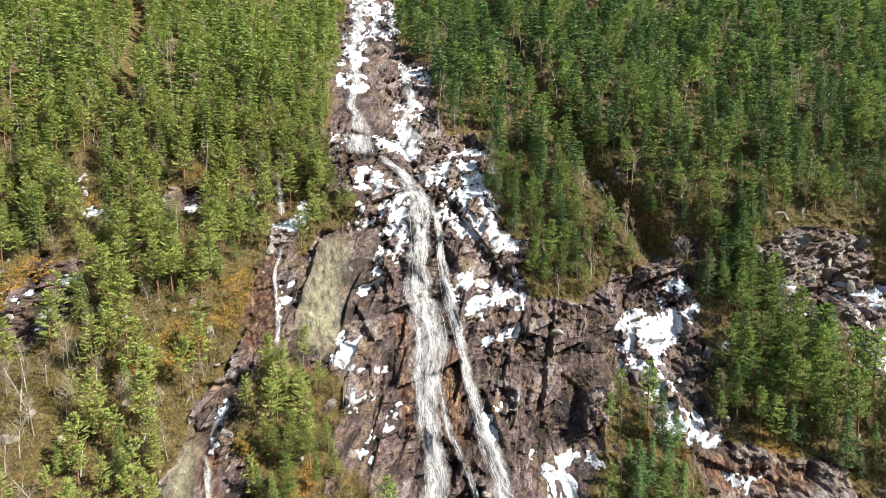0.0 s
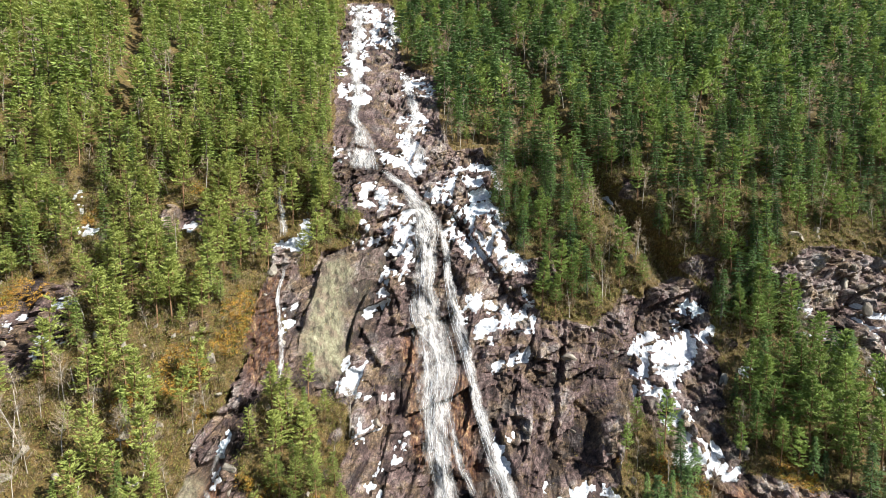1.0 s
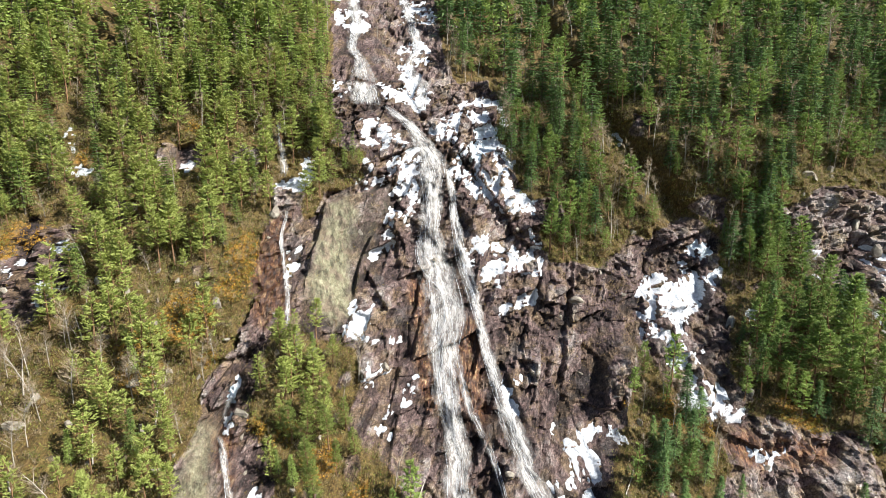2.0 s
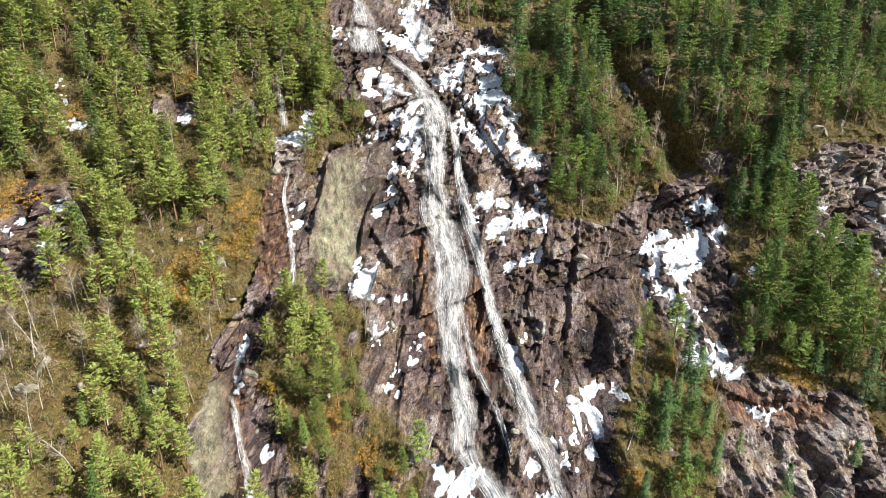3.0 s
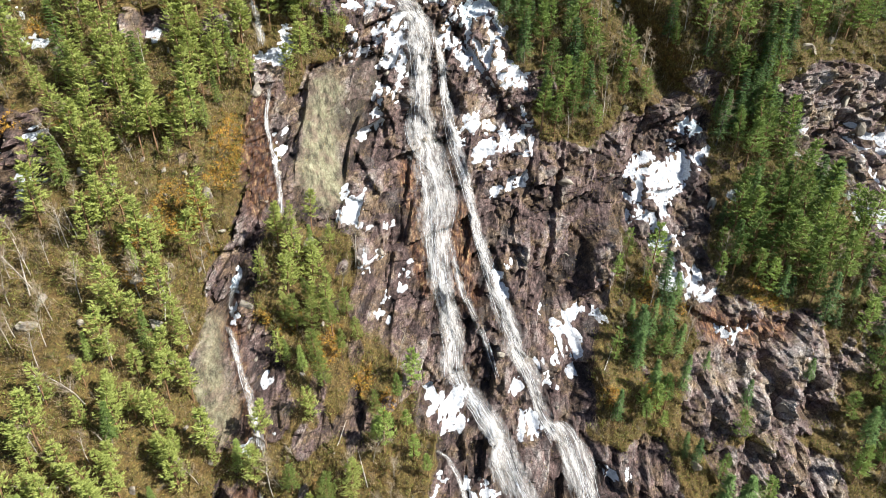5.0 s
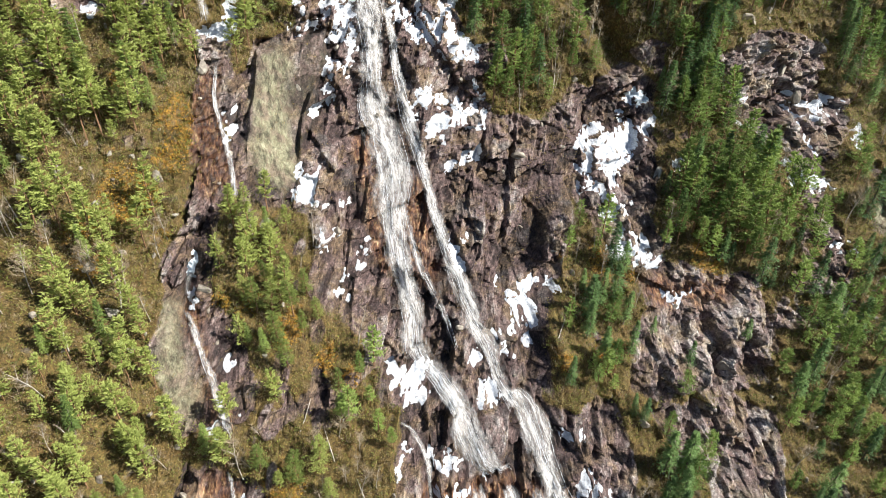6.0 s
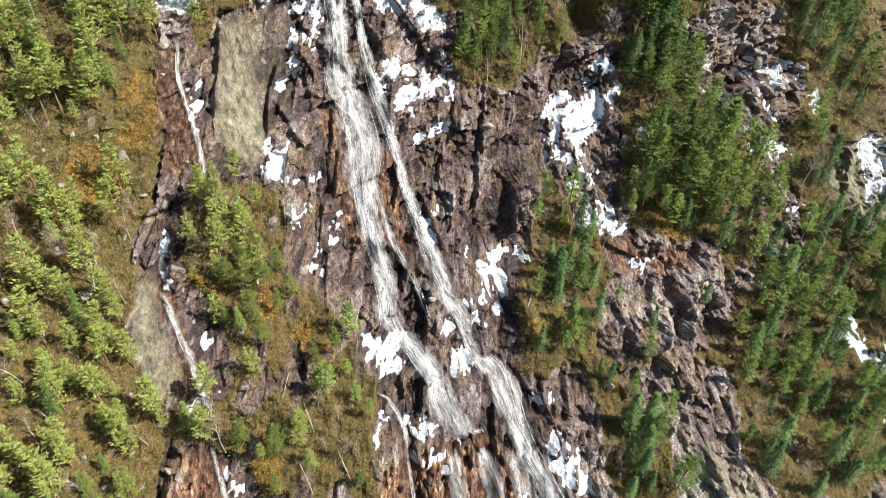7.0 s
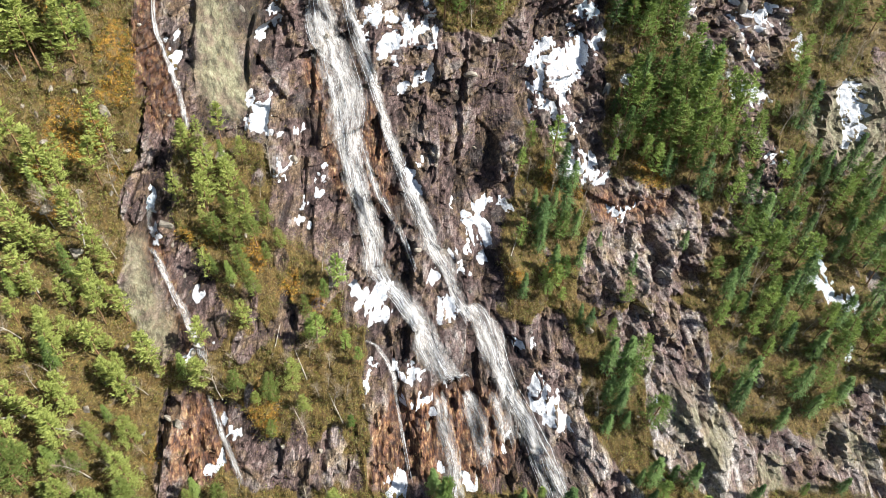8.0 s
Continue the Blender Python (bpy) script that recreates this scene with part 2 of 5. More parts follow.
def surface(x, z, rock=None):
    """Depth y of the ground at x, z."""
    x, z = np.atleast_1d(np.asarray(x, float)), np.atleast_1d(np.asarray(z, float))
    if rock is None:
        rock = rockiness(x, z)
    slab = np.maximum(step(-1.5, 1.0, inside(PALE_SLAB, x, z)), step(-1.5, 1.0, inside(PALE_SLAB_LOW, x, z)))
    slab = np.maximum(slab, 0.6 * np.maximum(step(-1.5, 1.0, inside(RUSTY[2], x, z)), step(-1.5, 1.0, inside(RUSTY[6], x, z))))
    rough = rock * (1 - 0.85 * slab)
    wx, wz = x + 0.5 * fbm(x, z, 6, 2, 71), z + 0.5 * fbm(x, z, 6, 2, 81)
    huge, _ = facets(wx, wz, 19, 20, 1.3, 1.5, 63)
    big, crack = facets(wx, wz, 7.5, 128, 1.25, 1.9, 3)
    mid, crack2 = facets(wx, wz, 2.7, 118, 1.3, 2.7, 13)
    small, crack3 = facets(wx, wz, 1.1, 48, 1.15, 2.0, 23)
    broken = 0.55 + 1.0 * step(-0.35, 0.45, fbm(x, z, 16, 3, 141))
    slabby = blocks(wx, wz, 76, 21, 5.2, 7.5, 1.3, 163)
    ledgy = blocks(wx, wz, 66, 14, 1.9, 3.2, 1.4, 173)
    rubble = step(36, 50, x) * step(-24, -34, z)
    tilted = blocks(wx, wz, 58, -26, 4.2, 6.0, 2.4, 183)
    out = rough * ((1.7 - 0.7 * rubble) * huge + (1.2 - 0.8 * rubble) * big + (3.0 - 1.9 * rubble) * slabby + 1.5 * rubble * tilted + broken * (1.5 * ledgy + 0.9 * mid + 0.6 * small) - 0.4 * step(0.1, 0.0, crack) - 0.3 * step(0.12, 0.0, crack2))
    out = out + banks(x, z)
    out = out + (1 - rock) * (0.9 * fbm(x, z, 3.5, 3, 91) + 0.9 * mid + 0.5 * small) + 2.0 * fbm(x, z, 22, 3, 101)
    out = out + step(130, 240, z) * 14 * fbm(x, z, 120, 3, 111)
    out = out + 1.7 * step(-0.35, 0.35, inside(PALE_SLAB, x, z) + 0.5 * fbm(x, z, 3, 2, 151)) * step(-9, 1, z)
    out = out - 7.5 * np.exp(-(gully(x, z) / 4.0) ** 2)
    return slope(x, z) - out


LEAN = radians(11.5)


def upright(places):
    """From the plan of the slope, drawn square to its face, to the world, where z points straight up."""
    v = np.asarray(places, float)
    return np.stack([v[..., 0], v[..., 1] * math.cos(LEAN) + v[..., 2] * math.sin(LEAN), v[..., 2] * math.cos(LEAN) - v[..., 1] * math.sin(LEAN)], -1)


def on_ground(x, z):
    return Vector((x, float(surface(x, z)[0]), z))


def triangles(name, verts, tris, smooth=False):
    """A mesh from arrays, quicker than from_pydata."""
    me = bpy.data.meshes.new(name)
    n = len(tris)
    me.vertices.add(len(verts))
    me.vertices.foreach_set("co", np.ascontiguousarray(verts, np.float32).ravel())
    me.loops.add(n * 3)
    me.loops.foreach_set("vertex_index", np.ascontiguousarray(tris, np.int32).ravel())
    me.polygons.add(n)
    me.polygons.foreach_set("loop_start", np.arange(0, n * 3, 3, dtype=np.int32))
    me.polygons.foreach_set("use_smooth", np.full(n, smooth))
    me.update(calc_edges=True)
    return me


def quads_to_tris(q):
    q = np.asarray(q)
    return np.concatenate([q[:, [0, 1, 2]], q[:, [0, 2, 3]]])


def add_values(me, name, values):
    me.attributes.new(name, "FLOAT", "POINT").data.foreach_set("value", np.ascontiguousarray(values, np.float32))


# ---------------------------------------------------------------- materials
class Shade:
    """A small builder of node materials."""

    def __init__(self, name):
        self.mat = bpy.data.materials.new(name)
        self.mat.use_nodes = True
        self.tree = self.mat.node_tree
        self.bsdf = self.tree.nodes["Principled BSDF"]
        self.out = self.tree.nodes["Material Output"]
        self.where = self.node("ShaderNodeTexCoord").outputs["Object"]

    def node(self, kind, **inputs):
        n = self.tree.nodes.new(kind)
        for key, value in inputs.items():
            self.put(n.inputs[key.replace("_", " ")], value)
        return n

    def put(self, socket, value):
        if isinstance(value, bpy.types.NodeSocket):
            self.tree.links.new(value, socket)
        else:
            socket.default_value = (*value, 1) if isinstance(value, tuple) and len(value) == 3 and socket.type == "RGBA" else value

    def noise(self, scale, detail=4, rough=0.55, where=None, distort=0.0):
        return self.node("ShaderNodeTexNoise", Vector=where or self.where, Scale=scale, Detail=detail, Roughness=rough, Distortion=distort).outputs[0]

    def stretched(self, sx, sy, sz, turn=(0, 0, 0), where=None):
        """Turned first, then scaled: a small scale draws the pattern out along its turned axis."""
        place = where or self.where
        if any(turn):
            n = self.node("ShaderNodeMapping", Vector=place)
            n.inputs["Rotation"].default_value = [radians(a) for a in turn]
            place = n.outputs[0]
        n = self.node("ShaderNodeMapping", Vector=place)
        n.inputs["Scale"].default_value = (sx, sy, sz)
        return n.outputs[0]

    def ramp(self, fac, *stops):
        n = self.node("ShaderNodeValToRGB", Fac=fac)
        e = n.color_ramp.elements
        while len(e) < len(stops):
            e.new(0.5)
        for k, (pos, col) in zip(e, stops):
            k.position, k.color = pos, (*((col,) * 3 if isinstance(col, (int, float)) else col), 1)
        return n.outputs[0]

    def mix(self, fac, a, b, how="MIX"):
        n = self.tree.nodes.new("ShaderNodeMix")
        n.data_type, n.blend_type = "RGBA", how
        self.put(n.inputs[0], fac), self.put(n.inputs[6], a), self.put(n.inputs[7], b)
        return n.outputs[2]

    def maths(self, how, a, b=0.0):
        n = self.tree.nodes.new("ShaderNodeMath")
        n.operation, n.use_clamp = how, how != "POWER"
        self.put(n.inputs[0], a), self.put(n.inputs[1], b)
        return n.outputs[0]

    def value(self, name):
        n = self.tree.nodes.new("ShaderNodeAttribute")
        n.attribute_name = name
        return n.outputs["Fac"]

    def bump(self, height, strength, distance, below=None):
        n = self.node("ShaderNodeBump", Height=height, Strength=strength, Distance=distance)
        if below:
            self.put(n.inputs["Normal"], below)
        return n.outputs[0]

    def done(self, color, rough=0.8, normal=None, specular=0.3):
        self.put(self.bsdf.inputs["Base Color"], color), self.put(self.bsdf.inputs["Roughness"], rough)
        self.bsdf.inputs["Specular IOR Level"].default_value = specular
        if normal:
            self.put(self.bsdf.inputs["Normal"], normal)
        return self.mat


def ground_material():
    s = Shade("mountain_ground")
    rock, rust, pale, wet_shaded, moss = [s.value(k) for k in ("rock", "rust", "pale", "wet_shaded", "moss")]
    tone = s.value("tone")
    seam = s.stretched(0.45, 0.6, 0.95, (0, 72, 0))
    n1, n2, n3 = s.noise(0.10, 5), s.noise(1.3, 8, 0.72, seam, 0.7), s.noise(4.0, 4, 0.7)
    shake = s.node("ShaderNodeTexNoise", Vector=s.where, Scale=0.9, Detail=4.0).outputs["Color"]
    moved = s.node("ShaderNodeVectorMath")
    moved.operation = "MULTIPLY_ADD"
    s.put(moved.inputs[0], shake), s.put(moved.inputs[2], s.where)
    moved.inputs[1].default_value = (1.3, 1.3, 1.3)
    cracks = s.node("ShaderNodeTexVoronoi", Vector=s.stretched(0.42, 0.8, 1.0, (0, 70, 0), moved.outputs[0]), Scale=0.75)
    cracks.feature = "DISTANCE_TO_EDGE"
    crack = s.maths("MAXIMUM", s.ramp(cracks.outputs["Distance"], (0.0, 0.0), (0.05, 1.0)), pale)
    body = s.maths("ADD", s.maths("MULTIPLY", n2, 0.62), s.maths("MULTIPLY", tone, 0.40))
    stone = s.ramp(body, (0.30, (0.018, 0.012, 0.011)), (0.41, (0.055, 0.036, 0.033)), (0.50, (0.122, 0.081, 0.074)), (0.58, (0.19, 0.138, 0.126)), (0.66, (0.29, 0.245, 0.225)), (0.77, (0.45, 0.42, 0.39)))
    tan = s.ramp(body, (0.32, (0.05, 0.034, 0.022)), (0.5, (0.155, 0.105, 0.062)), (0.65, (0.27, 0.205, 0.13)), (0.8, (0.40, 0.35, 0.27)))
    grey = s.ramp(body, (0.32, (0.035, 0.033, 0.034)), (0.5, (0.125, 0.115, 0.108)), (0.65, (0.24, 0.225, 0.205)), (0.8, (0.42, 0.40, 0.36)))
    stone = s.mix(s.ramp(s.noise(0.22, 5, 0.6), (0.48, 0.0), (0.60, 0.85)), stone, tan)
    stone = s.mix(s.ramp(s.noise(0.17, 5, 0.6, s.stretched(1, 1, 1, (40, 0, 70))), (0.56, 0.0), (0.68, 0.65)), stone, grey)
    stone = s.mix(s.ramp(n3, (0.33, 0.8), (0.56, 0.0)), stone, s.mix(1.0, stone, (0.45, 0.40, 0.38), "MULTIPLY"))
    grit = s.noise(2.4, 8, 0.8, s.stretched(0.8, 0.9, 1.15, (0, 60, 0)), 0.6)
    stone = s.mix(1.0, stone, s.ramp(grit, (0.35, 0.30), (0.47, 0.85), (0.55, 1.18), (0.66, 1.95)), "MULTIPLY")
    stone = s.mix(1.0, stone, s.ramp(crack, (0.0, 0.30), (1.0, 1.0)), "MULTIPLY")
    lines = s.noise(1.0, 5, 0.65, s.stretched(0.16, 0.5, 3.2, (0, 61, 0)), 0.9)
    stone = s.mix(s.maths("SUBTRACT", 1.0, pale), stone, s.mix(1.0, stone, s.ramp(lines, (0.35, 0.50), (0.44, 0.96), (0.58, 1.03), (0.68, 1.35)), "MULTIPLY"))
    strata = s.noise(1.0, 6, 0.7, s.stretched(0.3, 0.4, 1.6, (0, 24, 0)), 0.4)
    stone = s.mix(1.0, stone, s.ramp(strata, (0.36, 0.6), (0.48, 1.0), (0.64, 1.3)), "MULTIPLY")
    spots = s.noise(2.2, 5, 0.7)
    stone = s.mix(s.ramp(spots, (0.62, 0.0), (0.70, 0.55)), stone, (0.34, 0.325, 0.285))
    streaks = s.noise(1.3, 5, 0.6, s.stretched(1.4, 0.5, 0.16))
    lichen = s.ramp(s.noise(1.1, 8, 0.72, s.stretched(1, 1, 0.4, (0, 12, 0))), (0.34, (0.105, 0.095, 0.060)), (0.48, (0.20, 0.190, 0.115)), (0.66, (0.32, 0.31, 0.205)))
    lichen = s.mix(s.ramp(streaks, (0.50, 0.0), (0.68, 0.6)), lichen, (0.17, 0.125, 0.09))
    lichen = s.mix(s.ramp(s.noise(0.35, 5, 0.6), (0.5, 0.0), (0.62, 0.8)), lichen, (0.21, 0.16, 0.115))
    stain = s.noise(1.0, 6, 0.7, s.stretched(0.9, 0.4, 0.13, (0, 10, 0)))
    lichen = s.mix(1.0, lichen, s.ramp(stain, (0.38, 0.35), (0.5, 0.95), (0.65, 1.25)), "MULTIPLY")
    lichen = s.mix(0.6, lichen, s.mix(1.0, lichen, s.ramp(grit, (0.36, 0.4), (0.5, 1.0), (0.64, 1.5)), "MULTIPLY"))
    stone = s.mix(pale, stone, lichen)
    red = s.ramp(streaks, (0.36, (0.025, 0.011, 0.008)), (0.47, (0.11, 0.046, 0.026)), (0.56, (0.24, 0.120, 0.055)), (0.68, (0.50, 0.36, 0.20)))
    red = s.mix(1.0, red, s.ramp(grit, (0.36, 0.45), (0.5, 1.0), (0.64, 1.6)), "MULTIPLY")
    stone = s.mix(s.maths("MULTIPLY", rust, s.ramp(s.noise(0.55, 5, 0.6), (0.3, 0.15), (0.55, 0.9))), stone, red)
    # Darker stone for wet rock, and for the two patches of painted shade.
    stone = s.mix(s.maths("MULTIPLY", wet_shaded, 0.8), stone, s.mix(1.0, stone, (0.44, 0.41, 0.40), "MULTIPLY"))
    soil = s.ramp(s.noise(0.8, 8, 0.75), (0.30, (0.022, 0.018, 0.008)), (0.41, (0.075, 0.055, 0.018)), (0.48, (0.18, 0.125, 0.040)), (0.54, (0.090, 0.085, 0.020)), (0.60, (0.26, 0.19, 0.07)), (0.70, (0.16, 0.14, 0.035)), (0.82, (0.38, 0.31, 0.17)))
    soil = s.mix(s.ramp(s.noise(0.25, 5, 0.65), (0.52, 0.0), (0.64, 0.7)), soil, s.ramp(n3, (0.35, (0.06, 0.035, 0.014)), (0.5, (0.16, 0.10, 0.036)), (0.68, (0.32, 0.22, 0.08))))
    soil = s.mix(1.0, soil, s.ramp(grit, (0.36, 0.3), (0.47, 0.85), (0.55, 1.2), (0.66, 1.9)), "MULTIPLY")
    soil = s.mix(s.ramp(s.noise(0.33, 5, 0.65, s.stretched(1, 1, 1, (20, 50, 0))), (0.60, 0.0), (0.68, 0.6)), soil, grey)
    soil = s.mix(1.0, soil, (0.72, 0.67, 0.60), "MULTIPLY")
    orange = s.ramp(s.noise(1.6, 8, 0.75), (0.34, (0.09, 0.045, 0.014)), (0.48, (0.30, 0.145, 0.024)), (0.62, (0.52, 0.31, 0.06)))
    soil = s.mix(s.maths("MULTIPLY", moss, s.ramp(s.noise(0.9, 6, 0.7), (0.46, 0.0), (0.60, 0.9))), soil, orange)
    tufts = s.maths("MULTIPLY", rock, s.ramp(s.noise(0.8, 6, 0.7), (0.58, 1.0), (0.68, 0.25)))
    cover = s.mix(s.ramp(rock, (0.35, 0.0), (0.65, 1.0)), soil, s.mix(s.maths("MULTIPLY", s.ramp(tufts, (0.3, 1.0), (0.6, 0.0)), s.maths("SUBTRACT", 1.0, pale)), stone, soil))
    normal = s.bump(n2, 0.8, 0.35)
    normal = s.bump(crack, 0.35, 0.15, normal)
    normal = s.bump(lines, 0.5, 0.25, normal)
    normal = s.bump(n3, 0.7, 0.16, normal)
    normal = s.bump(s.noise(11, 3, 0.6), 0.5, 0.06, normal)
    rough = s.mix(s.maths("MULTIPLY", wet_shaded, 0.8), (0.82, 0.82, 0.82), (0.32, 0.32, 0.32))
    return s.done(cover, rough, normal, 0.35)


def snow_material(name, ice):
    s = Shade(name)
    n = s.noise(1.9, 7, 0.72)
    if ice:
        # Bluish ramp for ice; on snow it stands for the blue of shade.
        col = s.ramp(n, (0.3, (0.50, 0.62, 0.70)), (0.55, (0.74, 0.82, 0.87)), (0.75, (0.88, 0.91, 0.92)))
    else:
        col = s.ramp(n, (0.32, (0.34, 0.36, 0.40)), (0.42, (0.56, 0.60, 0.65)), (0.54, (0.74, 0.77, 0.81)))
        col = s.mix(s.ramp(s.noise(0.7, 6, 0.75), (0.56, 0.0), (0.70, 0.7)), col, (0.36, 0.31, 0.27))
    normal = s.bump(n, 1.0, 0.5)
    normal = s.bump(s.noise(5, 4, 0.65), 0.8, 0.2, normal)
    return s.done(col, 0.35 if ice else 0.7, normal, 0.4)


def water_material(name, dense):
    """White water: threads along the fall, with gaps that show the rock."""
    s = Shade(name)
    uv = s.node("ShaderNodeUVMap").outputs[0]
    wave = s.noise(0.35, 3, 0.5, uv)
    bent = s.node("ShaderNodeVectorMath", Vector=uv)
    bent.operation = "MULTIPLY_ADD"
    s.put(bent.inputs[0], s.node("ShaderNodeCombineXYZ", X=wave).outputs[0])
    bent.inputs[1].default_value = (1.8, 0, 0)
    s.put(bent.inputs[2], uv)
    thread = s.noise(1.0, 5, 0.7, s.stretched(3.0, 0.30, 1, where=bent.outputs[0]))
    lace = s.noise(1.0, 5, 0.75, s.stretched(5.0, 1.5, 1, where=bent.outputs[0]), 1.2)
    both = s.maths("ADD", s.maths("MULTIPLY", thread, 0.4), s.maths("MULTIPLY", lace, 0.6))
    edge = s.value("edge")
    patchy = s.noise(1.0, 4, 0.55, s.stretched(0.85, 0.15, 1, where=bent.outputs[0]))
    drive = s.maths("ADD", s.maths("MULTIPLY", both, 0.55), s.maths("MULTIPLY", patchy, 0.45))
    drive = s.maths("ADD", drive, s.maths("MULTIPLY", edge, 0.20))
    cover = s.ramp(drive, (0.60 - dense, 0.0), (0.715 - dense, 0.38), (0.85 - dense, 0.88))
    col = s.ramp(both, (0.4, (0.58, 0.56, 0.52)), (0.58, (0.76, 0.755, 0.73)))
    s.done(col, 0.45, s.bump(both, 0.6, 0.3), 0.5)
    clear = s.node("ShaderNodeBsdfTransparent")
    mixer = s.node("ShaderNodeMixShader", Fac=cover)
    s.tree.links.new(clear.outputs[0], mixer.inputs[1])
    s.tree.links.new(s.bsdf.outputs[0], mixer.inputs[2])
    s.tree.links.new(mixer.outputs[0], s.out.inputs[0])
    return s.mat


def leaf_material(name, dark, light, spread, through_light=0.3):
    s = Shade(name)
    own = s.node("ShaderNodeObjectInfo").outputs["Random"]
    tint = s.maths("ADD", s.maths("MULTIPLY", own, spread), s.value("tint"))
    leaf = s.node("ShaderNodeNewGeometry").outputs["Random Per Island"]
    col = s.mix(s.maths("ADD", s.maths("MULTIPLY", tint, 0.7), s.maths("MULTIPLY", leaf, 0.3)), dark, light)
    s.done(col, 0.6, None, 0.25)
    back = s.node("ShaderNodeBsdfTranslucent", Color=col)
    mixer = s.node("ShaderNodeMixShader", Fac=through_light)
    s.tree.links.new(s.bsdf.outputs[0], mixer.inputs[1])
    s.tree.links.new(back.outputs[0], mixer.inputs[2])
    s.tree.links.new(mixer.outputs[0], s.out.inputs[0])
    return s.mat


def bark_material(name, dark, light, scale):
    s = Shade(name)
    n = s.noise(scale, 5, 0.65, s.stretched(1, 1, 0.3))
    return s.done(s.ramp(n, (0.35, dark), (0.65, light)), 0.85, s.bump(n, 0.6, 0.05), 0.2)


def boulder_material():
    s = Shade("boulder_stone")
    n = s.noise(1.6, 6, 0.65)
    own = s.node("ShaderNodeObjectInfo").outputs["Random"]
    col = s.ramp(n, (0.3, (0.09, 0.078, 0.066)), (0.48, (0.24, 0.215, 0.175)), (0.68, (0.44, 0.42, 0.34)))
    col = s.mix(s.maths("MULTIPLY", own, 0.5), col, s.mix(1.0, col, (0.6, 0.52, 0.5), "MULTIPLY"))
    return s.done(col, 0.8, s.bump(n, 0.8, 0.2), 0.3)


GROUND = ground_material()
# The bluish one serves ice, and snow whose shade is put in its colour.
SNOW, ICE_SHADED_SNOW = snow_material("old_snow", False), snow_material("ice_and_shaded_snow", True)
WATER, LACE, THIN_WATER = water_material("white_water", 0.012), water_material("water_lace", 0.0), water_material("thin_water", -0.025)
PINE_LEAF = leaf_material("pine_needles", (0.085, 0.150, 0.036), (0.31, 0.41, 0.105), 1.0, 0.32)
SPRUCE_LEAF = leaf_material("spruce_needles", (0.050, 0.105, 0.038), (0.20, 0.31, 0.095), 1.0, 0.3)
# Paler needles for left-hand trees; the fuller sunlight there is in the colour.
SPRUCE_SUNLIT = leaf_material("sunlit_spruce_needles", (0.085, 0.142, 0.036), (0.325, 0.41, 0.108), 1.0, 0.34)
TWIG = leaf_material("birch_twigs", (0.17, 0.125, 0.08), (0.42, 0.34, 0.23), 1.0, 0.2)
PINE_SUNLIT = leaf_material("sunlit_pine_needles", (0.10, 0.150, 0.035), (0.37, 0.42, 0.115), 1.0, 0.34)
SHRUB_LEAF = leaf_material("shrub_leaves", (0.060, 0.088, 0.022), (0.30, 0.32, 0.075), 0.0)
GRASS_LEAF = leaf_material("dry_grass", (0.11, 0.075, 0.030), (0.44, 0.34, 0.15), 0.0)
PINE_BARK = bark_material("pine_bark", (0.13, 0.075, 0.045), (0.34, 0.20, 0.11), 4)
GREY_BARK = bark_material("spruce_bark", (0.08, 0.065, 0.05), (0.21, 0.18, 0.15), 4)
PALE_BARK = bark_material("birch_bark", (0.22, 0.19, 0.155), (0.56, 0.52, 0.45), 2)
DEAD_WOOD = bark_material("dead_wood", (0.26, 0.23, 0.20), (0.58, 0.54, 0.48), 3)
STONE = boulder_material()
FOAM = snow_material("foam", False)

# ---------------------------------------------------------------- ground
gx = np.concatenate([-125 - np.geomspace(1.2, 1400, 34)[::-1], np.arange(-125, -50, 0.85), np.arange(-50, 80, 0.32), np.arange(80, 135, 0.6), 135 + np.geomspace(1.2, 1400, 34)])
gz = np.concatenate([np.linspace(-128, -84, 20), np.arange(-82, 50, 0.35), np.linspace(50, 175, 100), 175 + np.geomspace(2, 300, 30)])
mx, mz = [a.ravel() for a in np.meshgrid(gx, gz)]
rock = rockiness(mx, mz)
my = surface(mx, mz, rock)
# the valley floor runs on below the slope, behind the camera
floor_y = -np.geomspace(4, 2400, 26)
fx, fk = [a.ravel() for a in np.meshgrid(gx, floor_y[::-1])]
first = upright(np.stack([gx, surface(gx, np.full(gx.shape, -128.0)), np.full(gx.shape, -128.0)], 1))
even, fade = first.mean(0), np.exp(fk / 25)
fy = even[1] + (np.tile(first[:, 1], len(floor_y)) - even[1]) * fade + fk
fz = even[2] + (np.tile(first[:, 2], len(floor_y)) - even[2]) * fade - 6 * (1 - np.exp(fk / 40)) + 1.5 * fbm(fx, fy, 60, 3, 7)
gverts = np.concatenate([np.stack([fx, fy, fz], 1), upright(np.stack([mx, my, mz], 1))])
nr, nc = len(gz) + len(floor_y), len(gx)
ii = (np.arange(nr - 1)[:, None] * nc + np.arange(nc - 1)[None]).ravel()
ground_mesh = triangles("ground", gverts, quads_to_tris(np.stack([ii, ii + 1, ii + nc + 1, ii + nc], 1)), False)
flat = np.zeros(len(fx))
slabs = np.maximum(np.maximum(zone([PALE_TOP], mx, mz, 2.2, 5), 0.18 * zone([PALE_SLAB], mx, mz, 1.5, 4)), 0.75 * zone([PALE_SLAB_LOW], mx, mz, 1.8, 6))
slabs = np.maximum(slabs, 0.85 * zone(PALE_ROCKS[:1], mx, mz, 2.5, 18))
slabs = np.maximum(slabs, 0.8 * zone(PALE_ROCKS[1:], mx, mz, 3.0, 16) * step(-0.25, 0.2, fbm(mx, mz, 6, 3, 17)))
